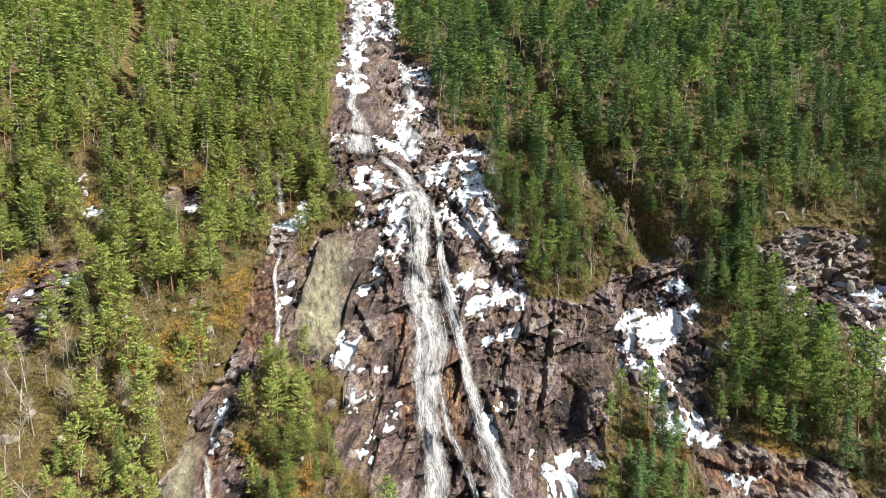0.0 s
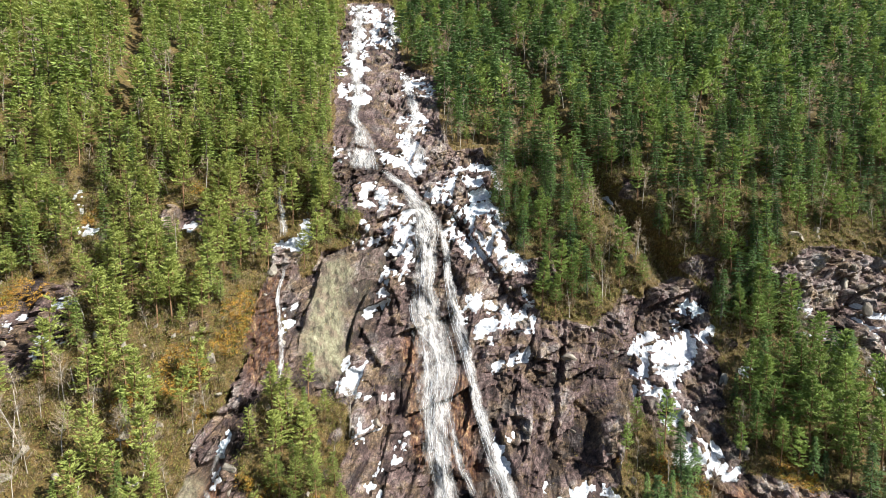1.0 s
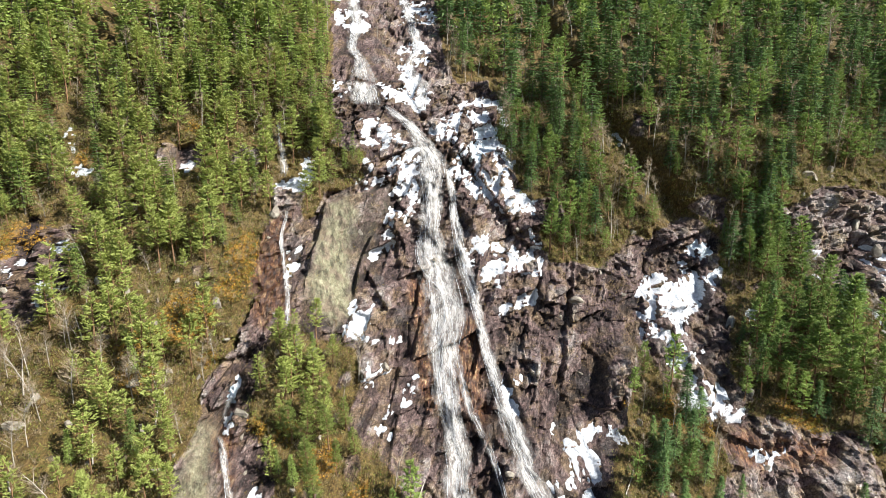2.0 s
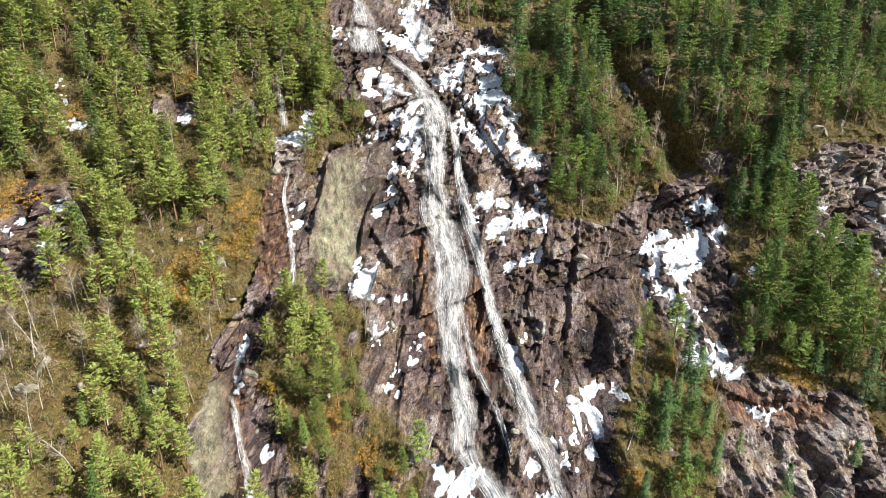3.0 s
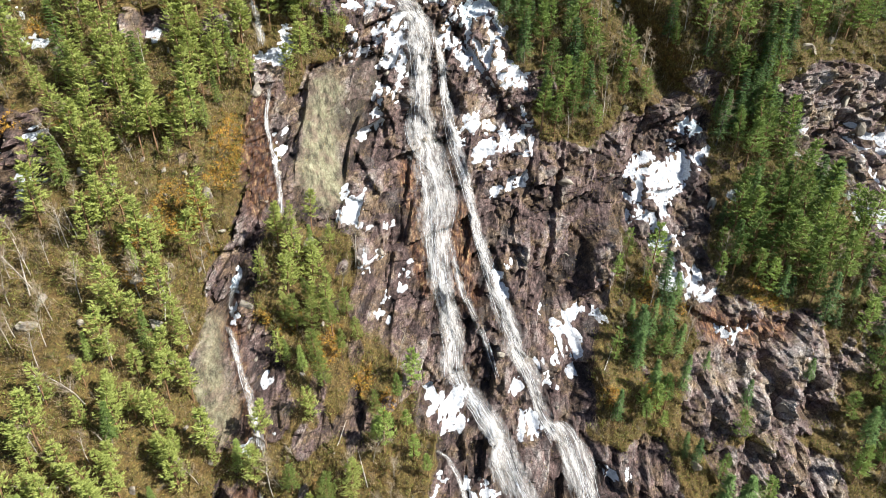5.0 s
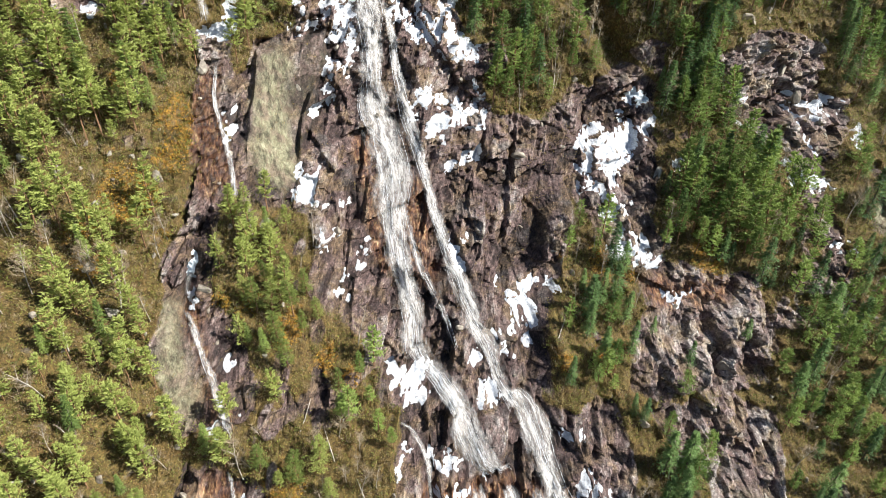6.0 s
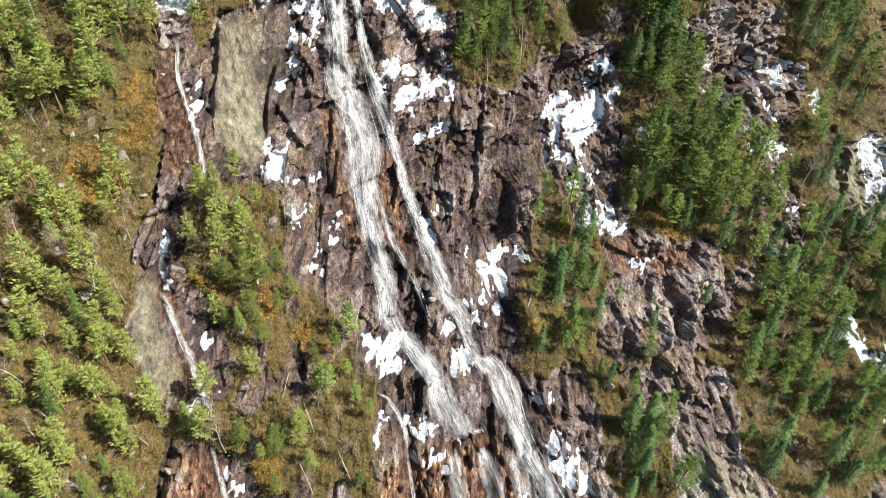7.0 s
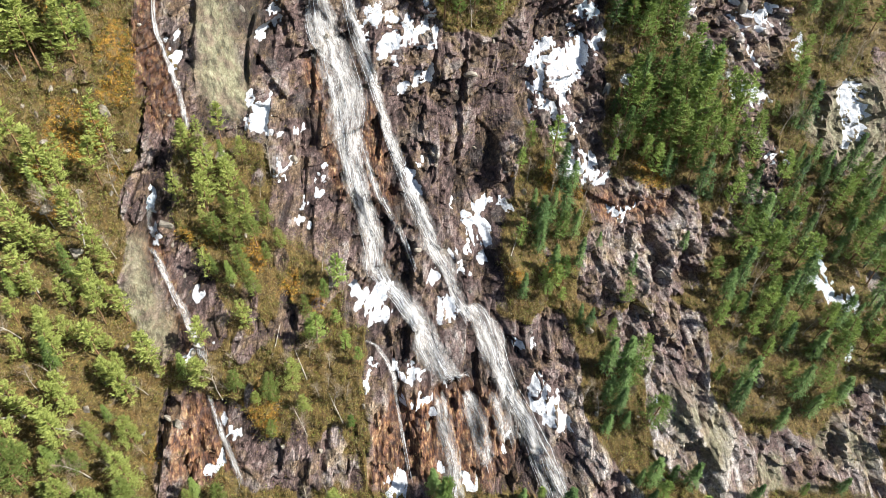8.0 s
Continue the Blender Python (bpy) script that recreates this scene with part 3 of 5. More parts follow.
add_values(ground_mesh, "rock", np.concatenate([flat, rock]))
kx, kz = mx + 0.5 * fbm(mx, mz, 6, 2, 71), mz + 0.5 * fbm(mx, mz, 6, 2, 81)
tones = 0.5 + 0.25 * facets(kx, kz, 7.5, 128, 1.25, 0, 3)[0] + 0.4 * blocks(kx, kz, 76, 21, 5.2, 7.5, 0, 163) + 0.45 * blocks(kx, kz, 66, 14, 1.9, 3.2, 0, 173) + 0.3 * facets(kx, kz, 1.1, 48, 1.15, 0, 23)[0]
tones = tones + 0.24 * step(34, 50, mx) * step(-28, -38, mz) + 0.16 * zone([BOULDERY], mx, mz, 3.0, 19)
add_values(ground_mesh, "tone", np.concatenate([flat, tones]))
add_values(ground_mesh, "pale", np.concatenate([flat, slabs]))
add_values(ground_mesh, "rust", np.concatenate([flat, zone(RUSTY, mx, mz, 1.6, 8)]))
orange = np.zeros(len(mx))
for ox, oz, r in ORANGE_MOSS:
    orange = np.maximum(orange, step(1.2, 0.7, np.hypot(mx - ox, mz - oz) / r + 1.1 * fbm(mx, mz, 3.0, 4, 15)))
add_values(ground_mesh, "moss", np.concatenate([flat, orange]))
ground_mesh.materials.append(GROUND)
ground = tagged(new("ground", ground_mesh), "steep mountainside of fractured brown rock, dry grass and moss", "mountainside", kind="structure")

# ---------------------------------------------------------------- water
wet_shaded_value = zone(WET_SHADED, mx, mz, 1.5, 9)


def course(points):
    """Even steps along a stream's middle: x, z, width."""
    p = np.array(points, float)
    t = np.concatenate([[0], np.cumsum(np.hypot(*np.diff(p[:, :2], axis=0).T))])
    fine = np.arange(0, t[-1] + 0.01, 0.45)
    knots = spline(t, fine)
    return knots @ p, fine


FALLS = []


def stream(name, points, parent, material, lift=0.22, shrink=1.0):
    q, along = course(points)
    n = int(max(4, np.ceil(q[:, 2].max() * shrink / 0.4)))
    u = np.linspace(-0.5, 0.5, n + 1)
    wob = fbm(along, along * 0 + q[0, 0], 5, 3, 41)
    x = q[:, :1] + (u[None] * q[:, 2:] * shrink * 1.28) + (0.35 * wob * np.minimum(q[:, 2], 3) * 0.4)[:, None]
    z = np.repeat(q[:, 1:2], n + 1, 1)
    x, z = x.ravel(), z.ravel()
    base = surface(x, z)
    m = base.reshape(-1, n + 1)
    grown = np.pad(m, ((3, 3), (1, 1)), mode="edge")
    front = np.min([grown[i:i + m.shape[0], j:j + m.shape[1]] for i in range(7) for j in range(3)], axis=0)
    grown = np.pad(front, ((3, 3), (1, 1)), mode="edge")
    calm = sum(grown[i:i + m.shape[0], j:j + m.shape[1]] for i in range(7) for j in range(3)) / 21
    y = (np.minimum(m, 0.65 * calm + 0.35 * m) - lift).ravel()
    ii = (np.arange(len(q) - 1)[:, None] * (n + 1) + np.arange(n)[None]).ravel()
    quads = np.stack([ii, ii + 1, ii + n + 2, ii + n + 1], 1)
    me = triangles(name, upright(np.stack([x, y, z], 1)), quads_to_tris(quads)[:, ::-1], True)
    me.materials.append(material)
    layer = me.uv_layers.new(name="flow")
    idx = np.empty(len(me.loops), np.int32)
    me.loops.foreach_get("vertex_index", idx)
    uu = (u[None] * q[:, 2:] * shrink + q[0, 0] * 3.1).ravel()
    vv = np.repeat(along[:, None], n + 1, 1).ravel()
    layer.data.foreach_set("uv", np.stack([uu[idx], vv[idx]], 1).astype(np.float32).ravel())
    ends = np.minimum(step(-0.5, 1.5, along), step(-0.5, 2.0, along[-1] - along))
    add_values(me, "edge", (np.clip(1.1 * (1 - np.abs(u * 2) ** 1.9), 0, 1)[None] * (0.45 + 0.55 * ends)[:, None]).ravel())
    ob = new(name, me)
    ob.parent = parent
    FALLS.append(q)
    return ob


def threads(name, points, parent, per_metre, seed, lift=0.31):
    """Thin white threads of falling water that wander down the course."""
    q, along = course(points)
    r = np.random.default_rng(seed)
    xs, zs, ws, ts, n = [], [], [], [], 0
    for k in range(int(0.5 * per_metre * (q[:, 2].mean() + 0.8) * along[-1] / 9)):
        i0 = int(r.integers(-8, len(q) - 3))
        i1 = min(len(q), i0 + int(r.integers(10, 34)))
        i0 = max(i0, 0)
        m = i1 - i0
        if m < 4:
            continue
        t = np.arange(m)
        u = r.normal(0, 0.22) + 0.07 * (smooth_noise(t * 0.10 + k * 7.7, t * 0.0 + k, 91) - 0.5) * 2 + 0.03 * (smooth_noise(t * 0.35 + k * 3.1, t * 0.0 + k, 92) - 0.5) * 2
        xs.append(q[i0:i1, 0] + np.clip(u, -0.42, 0.42) * q[i0:i1, 2])
        zs.append(q[i0:i1, 1])
        ws.append(r.uniform(0.012, 0.04) * np.sin(np.pi * (t + 0.5) / m) ** 0.6 * (0.5 + smooth_noise(t * 0.4 + k, t * 0.0, 93)))
        a = 2 * np.arange(m - 1)
        ts.append(np.concatenate([np.stack([a, a + 1, a + 3], 1), np.stack([a, a + 3, a + 2], 1)]) + n)
        n += 2 * m
    x, z, w = np.concatenate(xs), np.concatenate(zs), np.concatenate(ws)
    y = np.min([surface(x, z + d) for d in (-0.9, -0.45, 0.0, 0.45, 0.9)], axis=0) - lift
    v = np.stack([np.stack([x - w, y, z], 1), np.stack([x + w, y, z], 1)], 1).reshape(-1, 3)
    me = triangles(name, upright(v), np.concatenate(ts), True)
    me.materials.append(FOAM)
    ob = tagged(new(name, me), kind="stuff")
    ob.parent = parent
    return ob


waterfall = tagged(new("waterfall"), "white waterfall in two strands down wet brown rock", "waterfall", kind="structure")
side_stream = tagged(new("side_stream"), "narrow stream sliding down rusty rock slabs", "stream", kind="structure")
stream("main_strand", [(-18.3, 41.9, 2.6), (-14.4, 38.7, 3.7), (-10.1, 33.6, 4.5), (-6.9, 28.4, 7.3), (-6.0, 23.7, 8.0), (-6.3, 17.9, 6.2), (-6.1, 12.2, 5.6), (-6.2, 6.7, 6.4), (-4.9, 0.4, 7.9), (-3.4, -5.6, 9.0), (-2.9, -11.2, 8.8), (-3.5, -16.5, 7.6), (-3.3, -21.5, 6.0), (-2.8, -26.1, 4.9), (-1.9, -30.6, 5.2), (-1.0, -34.7, 5.3), (-1.1, -38.6, 5.2), (0.5, -41.6, 4.0), (3.1, -44.3, 3.5), (5.3, -46.5, 3.5), (7.1, -48.7, 3.4)], waterfall, WATER)
threads("white_threads", [(-18.3, 41.9, 2.6), (-14.4, 38.7, 3.7), (-10.1, 33.6, 4.5), (-6.9, 28.4, 7.3), (-6.0, 23.7, 8.0), (-6.3, 17.9, 6.2), (-6.1, 12.2, 5.6), (-6.2, 6.7, 6.4), (-4.9, 0.4, 7.9), (-3.4, -5.6, 9.0), (-2.9, -11.2, 8.8), (-3.5, -16.5, 7.6), (-3.3, -21.5, 6.0), (-2.8, -26.1, 4.9), (-1.9, -30.6, 5.2), (-1.0, -34.7, 5.3), (-1.1, -38.6, 5.2), (0.5, -41.6, 4.0), (3.1, -44.3, 3.5), (5.3, -46.5, 3.5), (7.1, -48.7, 3.4)], waterfall, 3.6, 500)
stream("side_strand", [(-2.1, 24.0, 1.6), (-0.9, 17.2, 2.2), (-0.4, 11.9, 2.5), (0.3, 6.7, 2.9), (1.6, 0.4, 3.7), (3.2, -5.5, 3.1), (4.3, -11.2, 2.5), (5.3, -16.6, 2.5), (6.7, -21.6, 2.8), (8.1, -26.3, 3.5), (9.9, -30.8, 4.4), (11.7, -35.2, 4.5), (13.6, -38.8, 3.9), (14.5, -42.4, 2.6), (15.1, -44.7, 2.9), (16.3, -46.3, 3.9), (18.4, -48.7, 4.0)], waterfall, WATER)
threads("white_threads", [(-2.1, 24.0, 1.6), (-0.9, 17.2, 2.2), (-0.4, 11.9, 2.5), (0.3, 6.7, 2.9), (1.6, 0.4, 3.7), (3.2, -5.5, 3.1), (4.3, -11.2, 2.5), (5.3, -16.6, 2.5), (6.7, -21.6, 2.8), (8.1, -26.3, 3.5), (9.9, -30.8, 4.4), (11.7, -35.2, 4.5), (13.6, -38.8, 3.9), (14.5, -42.4, 2.6), (15.1, -44.7, 2.9), (16.3, -46.3, 3.9), (18.4, -48.7, 4.0)], waterfall, 3.6, 501)
stream("thread", [(-4.0, -3.2, 1.8), (-1.9, -10.1, 1.8), (-0.9, -16.5, 1.7), (0.4, -22.5, 1.7), (1.8, -27.2, 2.1), (4.2, -31.3, 2.6), (5.6, -35.1, 1.8), (6.7, -39.0, 1.3)], waterfall, THIN_WATER)
threads("white_threads", [(-4.0, -3.2, 1.8), (-1.9, -10.1, 1.8), (-0.9, -16.5, 1.7), (0.4, -22.5, 1.7), (1.8, -27.2, 2.1), (4.2, -31.3, 2.6), (5.6, -35.1, 1.8), (6.7, -39.0, 1.3)], waterfall, 2.0, 502)
stream("thread", [(-8.8, 8.1, 1.3), (-9.1, 2.9, 1.8), (-6.8, -2.1, 1.8), (-4.0, -5.0, 2.0)], waterfall, THIN_WATER)
threads("white_threads", [(-8.8, 8.1, 1.3), (-9.1, 2.9, 1.8), (-6.8, -2.1, 1.8), (-4.0, -5.0, 2.0)], waterfall, 2.5, 503)
stream("lower_strand", [(1.2, -41.3, 3.7), (5.9, -45.9, 4.1), (7.5, -50.0, 5.3), (9.2, -53.5, 5.5), (11.6, -56.4, 5.2), (15.1, -57.8, 2.9)], waterfall, LACE)
threads("white_threads", [(1.2, -41.3, 3.7), (5.9, -45.9, 4.1), (7.5, -50.0, 5.3), (9.2, -53.5, 5.5), (11.6, -56.4, 5.2), (15.1, -57.8, 2.9)], waterfall, 3.4, 504)
stream("lower_strand", [(15.7, -45.8, 2.5), (19.5, -47.4, 4.5), (20.9, -51.3, 6.9), (21.7, -55.6, 5.6), (23.1, -59.8, 5.3), (25.2, -63.2, 5.6), (26.7, -66.6, 5.9), (27.5, -69.6, 6.4), (28.5, -72.9, 6.9), (28.9, -75.7, 7.1)], waterfall, LACE)
threads("white_threads", [(15.7, -45.8, 2.5), (19.5, -47.4, 4.5), (20.9, -51.3, 6.9), (21.7, -55.6, 5.6), (23.1, -59.8, 5.3), (25.2, -63.2, 5.6), (26.7, -66.6, 5.9), (27.5, -69.6, 6.4), (28.5, -72.9, 6.9), (28.9, -75.7, 7.1)], waterfall, 3.4, 505)
stream("film", [(8.6, -58.6, 1.7), (8.3, -63.8, 1.9), (8.5, -69.3, 2.0), (8.1, -73.6, 1.8)], waterfall, THIN_WATER, shrink=2)
threads("white_threads", [(8.6, -58.6, 1.7), (8.3, -63.8, 1.9), (8.5, -69.3, 2.0), (8.1, -73.6, 1.8)], waterfall, 1.6, 506)
stream("film", [(14.0, -58.9, 1.9), (15.1, -62.3, 2.8), (15.4, -65.4, 2.6), (16.0, -70.3, 1.8)], waterfall, THIN_WATER, shrink=2)
threads("white_threads", [(14.0, -58.9, 1.9), (15.1, -62.3, 2.8), (15.4, -65.4, 2.6), (16.0, -70.3, 1.8)], waterfall, 1.6, 507)
stream("film", [(19.7, -58.8, 2.5), (20.8, -63.6, 2.6), (20.9, -67.7, 2.1)], waterfall, THIN_WATER, shrink=2)
threads("white_threads", [(19.7, -58.8, 2.5), (20.8, -63.6, 2.6), (20.9, -67.7, 2.1)], waterfall, 1.6, 508)
stream("film", [(-5.7, -48.6, 0.9), (-2.0, -51.4, 1.2), (-0.6, -55.0, 1.4), (-0.7, -59.3, 0.9), (-0.5, -64.1, 0.9), (-0.2, -70.1, 1.0)], waterfall, THIN_WATER)
threads("white_threads", [(-5.7, -48.6, 0.9), (-2.0, -51.4, 1.2), (-0.6, -55.0, 1.4), (-0.7, -59.3, 0.9), (-0.5, -64.1, 0.9), (-0.2, -70.1, 1.0)], waterfall, 2, 509)
stream("film", [(6.9, -47.4, 1.2), (5.5, -50.5, 2.4), (7.2, -53.9, 2.4), (7.4, -55.7, 1.9)], waterfall, THIN_WATER, shrink=1.6)
threads("white_threads", [(6.9, -47.4, 1.2), (5.5, -50.5, 2.4), (7.2, -53.9, 2.4), (7.4, -55.7, 1.9)], waterfall, 1.6, 510)
stream("curtain", [(-25.2, 50.0, 8.0), (-23.5, 42.1, 9.0)], waterfall, WATER)
threads("white_threads", [(-25.2, 50.0, 8.0), (-23.5, 42.1, 9.0)], waterfall, 3.2, 511)
stream("upper_strand", [(-44.5, 165.4, 6.0), (-40.3, 125.8, 4.8), (-36.2, 98.7, 3.5), (-30.3, 76.5, 4.5), (-30.0, 64.6, 3.4), (-26.7, 57.7, 3.8), (-25.0, 50.5, 7.2)], waterfall, WATER)
threads("white_threads", [(-44.5, 165.4, 6.0), (-40.3, 125.8, 4.8), (-36.2, 98.7, 3.5), (-30.3, 76.5, 4.5), (-30.0, 64.6, 3.4), (-26.7, 57.7, 3.8), (-25.0, 50.5, 7.2)], waterfall, 3, 512)
stream("upper_strand", [(-27.1, 147.2, 4.7), (-22.1, 125.3, 3.2)], waterfall, WATER)
stream("upper_strand", [(-16.0, 93.4, 3.1), (-13.0, 78.6, 3.3), (-10.6, 66.4, 3.4), (-12.4, 57.3, 2.5), (-8.3, 48.4, 3.8), (-8.8, 40.5, 3.3)], waterfall, WATER)
threads("white_threads", [(-16.0, 93.4, 3.1), (-13.0, 78.6, 3.3), (-10.6, 66.4, 3.4), (-12.4, 57.3, 2.5), (-8.3, 48.4, 3.8), (-8.8, 40.5, 3.3)], waterfall, 3, 513)
stream("rill", [(-45.5, 36.4, 1.9), (-43.9, 29.3, 2.5), (-41.6, 21.3, 2.6)], side_stream, THIN_WATER)
threads("white_threads", [(-45.5, 36.4, 1.9), (-43.9, 29.3, 2.5), (-41.6, 21.3, 2.6)], side_stream, 2.0, 514)
stream("rill", [(-39.6, 13.1, 1.0), (-39.8, 7.2, 1.0), (-38.8, 1.3, 1.0), (-36.9, -4.5, 1.2), (-35.8, -11.0, 1.1)], side_stream, WATER)
threads("white_threads", [(-39.6, 13.1, 1.0), (-39.8, 7.2, 1.0), (-38.8, 1.3, 1.0), (-36.9, -4.5, 1.2), (-35.8, -11.0, 1.1)], side_stream, 3, 515)
stream("rill", [(-44.5, -22.8, 1.4), (-44.8, -25.3, 1.4), (-45.0, -27.4, 1.3)], side_stream, THIN_WATER)
stream("rill", [(-44.6, -28.2, 1.1), (-43.1, -31.0, 1.4), (-41.4, -35.0, 1.3), (-39.2, -39.6, 1.6), (-37.6, -43.1, 1.8), (-36.3, -45.7, 1.9)], side_stream, WATER)
threads("white_threads", [(-44.6, -28.2, 1.1), (-43.1, -31.0, 1.4), (-41.4, -35.0, 1.3), (-39.2, -39.6, 1.6), (-37.6, -43.1, 1.8), (-36.3, -45.7, 1.9)], side_stream, 2.0, 516)
stream("rill", [(-39.2, -39.4, 1.4), (-37.6, -43.6, 1.5), (-35.7, -46.8, 1.2)], side_stream, WATER)
threads("white_threads", [(-39.2, -39.4, 1.4), (-37.6, -43.6, 1.5), (-35.7, -46.8, 1.2)], side_stream, 2.5, 517)
stream("rill", [(-36.7, -51.3, 1.0), (-35.6, -56.3, 1.1), (-34.3, -60.7, 1.4), (-32.3, -66.3, 1.6)], side_stream, WATER)
threads("white_threads", [(-36.7, -51.3, 1.0), (-35.6, -56.3, 1.1), (-34.3, -60.7, 1.4), (-32.3, -66.3, 1.6)], side_stream, 2, 518)
# the rock is dark and wet beside the water
for q in FALLS:
    for x0, z0, w0 in q[::3]:
        near = np.abs(mx - x0) < w0 + 3
        near &= np.abs(mz - z0) < w0 + 3
        wet_shaded_value[near] = np.maximum(wet_shaded_value[near], step(w0 * 0.5 + 2.2, w0 * 0.4, np.hypot(mx[near] - x0, mz[near] - z0)) * 0.8)
add_values(ground_mesh, "wet_shaded", np.concatenate([flat, wet_shaded_value]))

# ---------------------------------------------------------------- snow
SNOWS = []


def snow(outline, label="patch of old white snow lying on brown rock", thick=0.15, ragged=1.0, cover=0.4, material=None, seed=0):
    p = np.array(outline, float)
    lo, hi = p.min(0) - 1.0, p.max(0) + 1.0
    stepx = 0.2 if (hi - lo).max() < 30 else 0.4
    xs, zs = np.arange(lo[0], hi[0], stepx), np.arange(lo[1], hi[1], stepx)
    x, z = [a.ravel() for a in np.meshgrid(xs, zs)]
    rk = rockiness(x, z)
    y0 = surface(x, z, rk)
    hollow = y0 - slope(x, z)
    bed = y0.reshape(len(zs), len(xs))
    reach = 3 if stepx < 0.3 else 2
    edge = np.pad(bed, reach, mode="edge")
    span = range(2 * reach + 1)
    bed = sum(edge[i:i + len(zs), j:j + len(xs)] for i in span for j in span).ravel() / len(span) ** 2
    f = inside(outline, x, z) + ragged * fbm(x, z, 2.2, 3, 200 + seed) + 1.0 * fbm(x, z * 1.4, 0.9, 3, 250 + seed)
    core = f > 0.3
    f = f + 0.8 * np.clip(hollow - (np.median(hollow[core]) if core.any() else 0), -1.8, 0.9)
    if cover is not None:
        f = np.minimum(f, (fbm(*((x * 0.8, z * 1.25) if cover > 0.1 else (x * 1.2 + z * 0.25, z * 0.7)), 3.4, 4, 300 + seed) + cover) * 2.5)
    y = 0.55 * bed + 0.45 * y0 + 0.12 - np.clip(f, 0, None) ** 0.6 * thick - 0.16 * step(-0.05, 0.15, f)
    nx = len(xs)
    ii = (np.arange(len(zs) - 1)[:, None] * nx + np.arange(nx - 1)[None]).ravel()
    quads = np.stack([ii, ii + 1, ii + nx + 1, ii + nx], 1)
    quads = quads[(f[quads] > 0).sum(1) >= 2]
    # every separate piece becomes a patch of its own
    left_over = {int(q[0]): q for q in quads}
    places = upright(np.stack([x, y, z], 1))
    while left_over:
        stack, piece = [next(iter(left_over))], []
        while stack:
            k = stack.pop()
            if k in left_over:
                piece.append(left_over.pop(k))
                stack += [k + 1, k - 1, k + nx, k - nx]
        if len(piece) < 9:
            continue
        q = np.array(piece)
        used, flat_q = np.unique(q, return_inverse=True)
        me = triangles("snow_patch", places[used], quads_to_tris(flat_q.reshape(-1, 4)), True)
        me.materials.append(material or SNOW)
        tagged(new("snow_patch", me), label, "snow", "snow patches")
    SNOWS.append((p, cover is not None and cover < 0.05))


snow([(-22.9, -6.7), (-21.7, -8.1), (-19.0, -7.7), (-18.5, -9.9), (-19.4, -11.4), (-18.4, -12.9), (-19.3, -13.9), (-16.6, -14.0), (-13.3, -14.6), (-13.4, -15.3), (-15.9, -15.2), (-17.7, -15.9), (-20.8, -15.4), (-22.6, -13.9), (-25.0, -13.3), (-24.1, -12.3), (-23.0, -10.8), (-23.5, -8.5)], cover=None, ragged=0.8, seed=1)
snow([(-19.1, -18.6), (-18.1, -20.1), (-15.2, -21.0), (-16.4, -21.5), (-17.7, -21.6), (-18.0, -22.7), (-19.8, -21.9), (-19.7, -20.1)], seed=2)
snow([(-9.1, -21.7), (-9.3, -23.3), (-9.9, -25.1), (-11.0, -26.9), (-12.8, -26.9), (-11.6, -25.4), (-10.5, -23.6)], seed=3)
snow([(-15.0, -26.8), (-13.7, -26.8), (-13.6, -27.8), (-15.0, -27.8)], seed=4)
snow([(-18.2, -29.0), (-16.0, -29.2), (-14.0, -29.3), (-14.3, -31.0), (-16.0, -30.3)], seed=5)
snow([(9.5, -21.1), (11.1, -20.6), (11.9, -22.6), (10.2, -24.1), (9.2, -25.5), (10.5, -26.9), (10.2, -27.6), (8.7, -27.3), (8.3, -25.0), (8.8, -23.1)], seed=6)
snow([(-7.3, -40.7), (-5.3, -41.7), (-1.1, -42.2), (2.2, -43.5), (-0.7, -44.1), (0.7, -46.0), (2.1, -47.3), (-1.4, -47.1), (-4.5, -47.0), (-4.4, -45.3), (-6.9, -44.3), (-6.4, -42.9)], cover=None, ragged=0.7, seed=7)
snow([(7.1, -40.5), (8.8, -39.8), (12.1, -39.8), (12.3, -41.2), (10.7, -42.2), (6.9, -42.3)], seed=8)
snow([(12.4, -45.1), (12.9, -46.1), (15.1, -46.9), (14.3, -48.2), (10.2, -48.7), (11.4, -47.5)], seed=9)
snow([(17.3, -31.4), (19.1, -31.0), (20.8, -31.0), (24.1, -31.9), (23.9, -33.0), (21.0, -33.7), (21.1, -35.2), (22.2, -38.1), (19.9, -38.5), (19.4, -35.2), (17.6, -33.1)], cover=-0.16, seed=10)
snow([(16.3, -37.8), (17.2, -39.0), (17.3, -41.2), (16.1, -41.5), (15.5, -38.8)], seed=11)
snow([(20.1, -40.4), (22.7, -40.1), (23.5, -41.9), (20.8, -41.9)], seed=12)
snow([(5.4, -8.8), (7.2, -10.0), (9.9, -8.4), (11.8, -7.8), (15.8, -6.5), (19.9, -4.7), (20.1, -5.6), (15.6, -8.4), (11.7, -9.2), (8.4, -10.9), (6.0, -12.3), (5.6, -10.7)], seed=13)
snow([(4.2, -0.8), (6.6, 0.4), (9.9, 1.1), (13.9, 1.1), (13.8, -0.2), (10.3, -1.9), (7.0, -3.7), (4.7, -4.6), (5.4, -2.6)], seed=14)
snow([(12.7, 2.3), (16.1, 3.2), (18.6, 1.7), (20.6, 1.0), (20.3, -1.4), (17.4, -3.8), (15.7, -1.4), (13.1, -0.8)], seed=15)
snow([(1.3, 6.1), (2.8, 4.2), (3.7, 1.0), (2.5, 0.8), (1.5, 3.6)], seed=16)
snow([(8.3, 6.1), (11.5, 4.4), (9.4, 2.9), (6.5, 3.6)], seed=17)
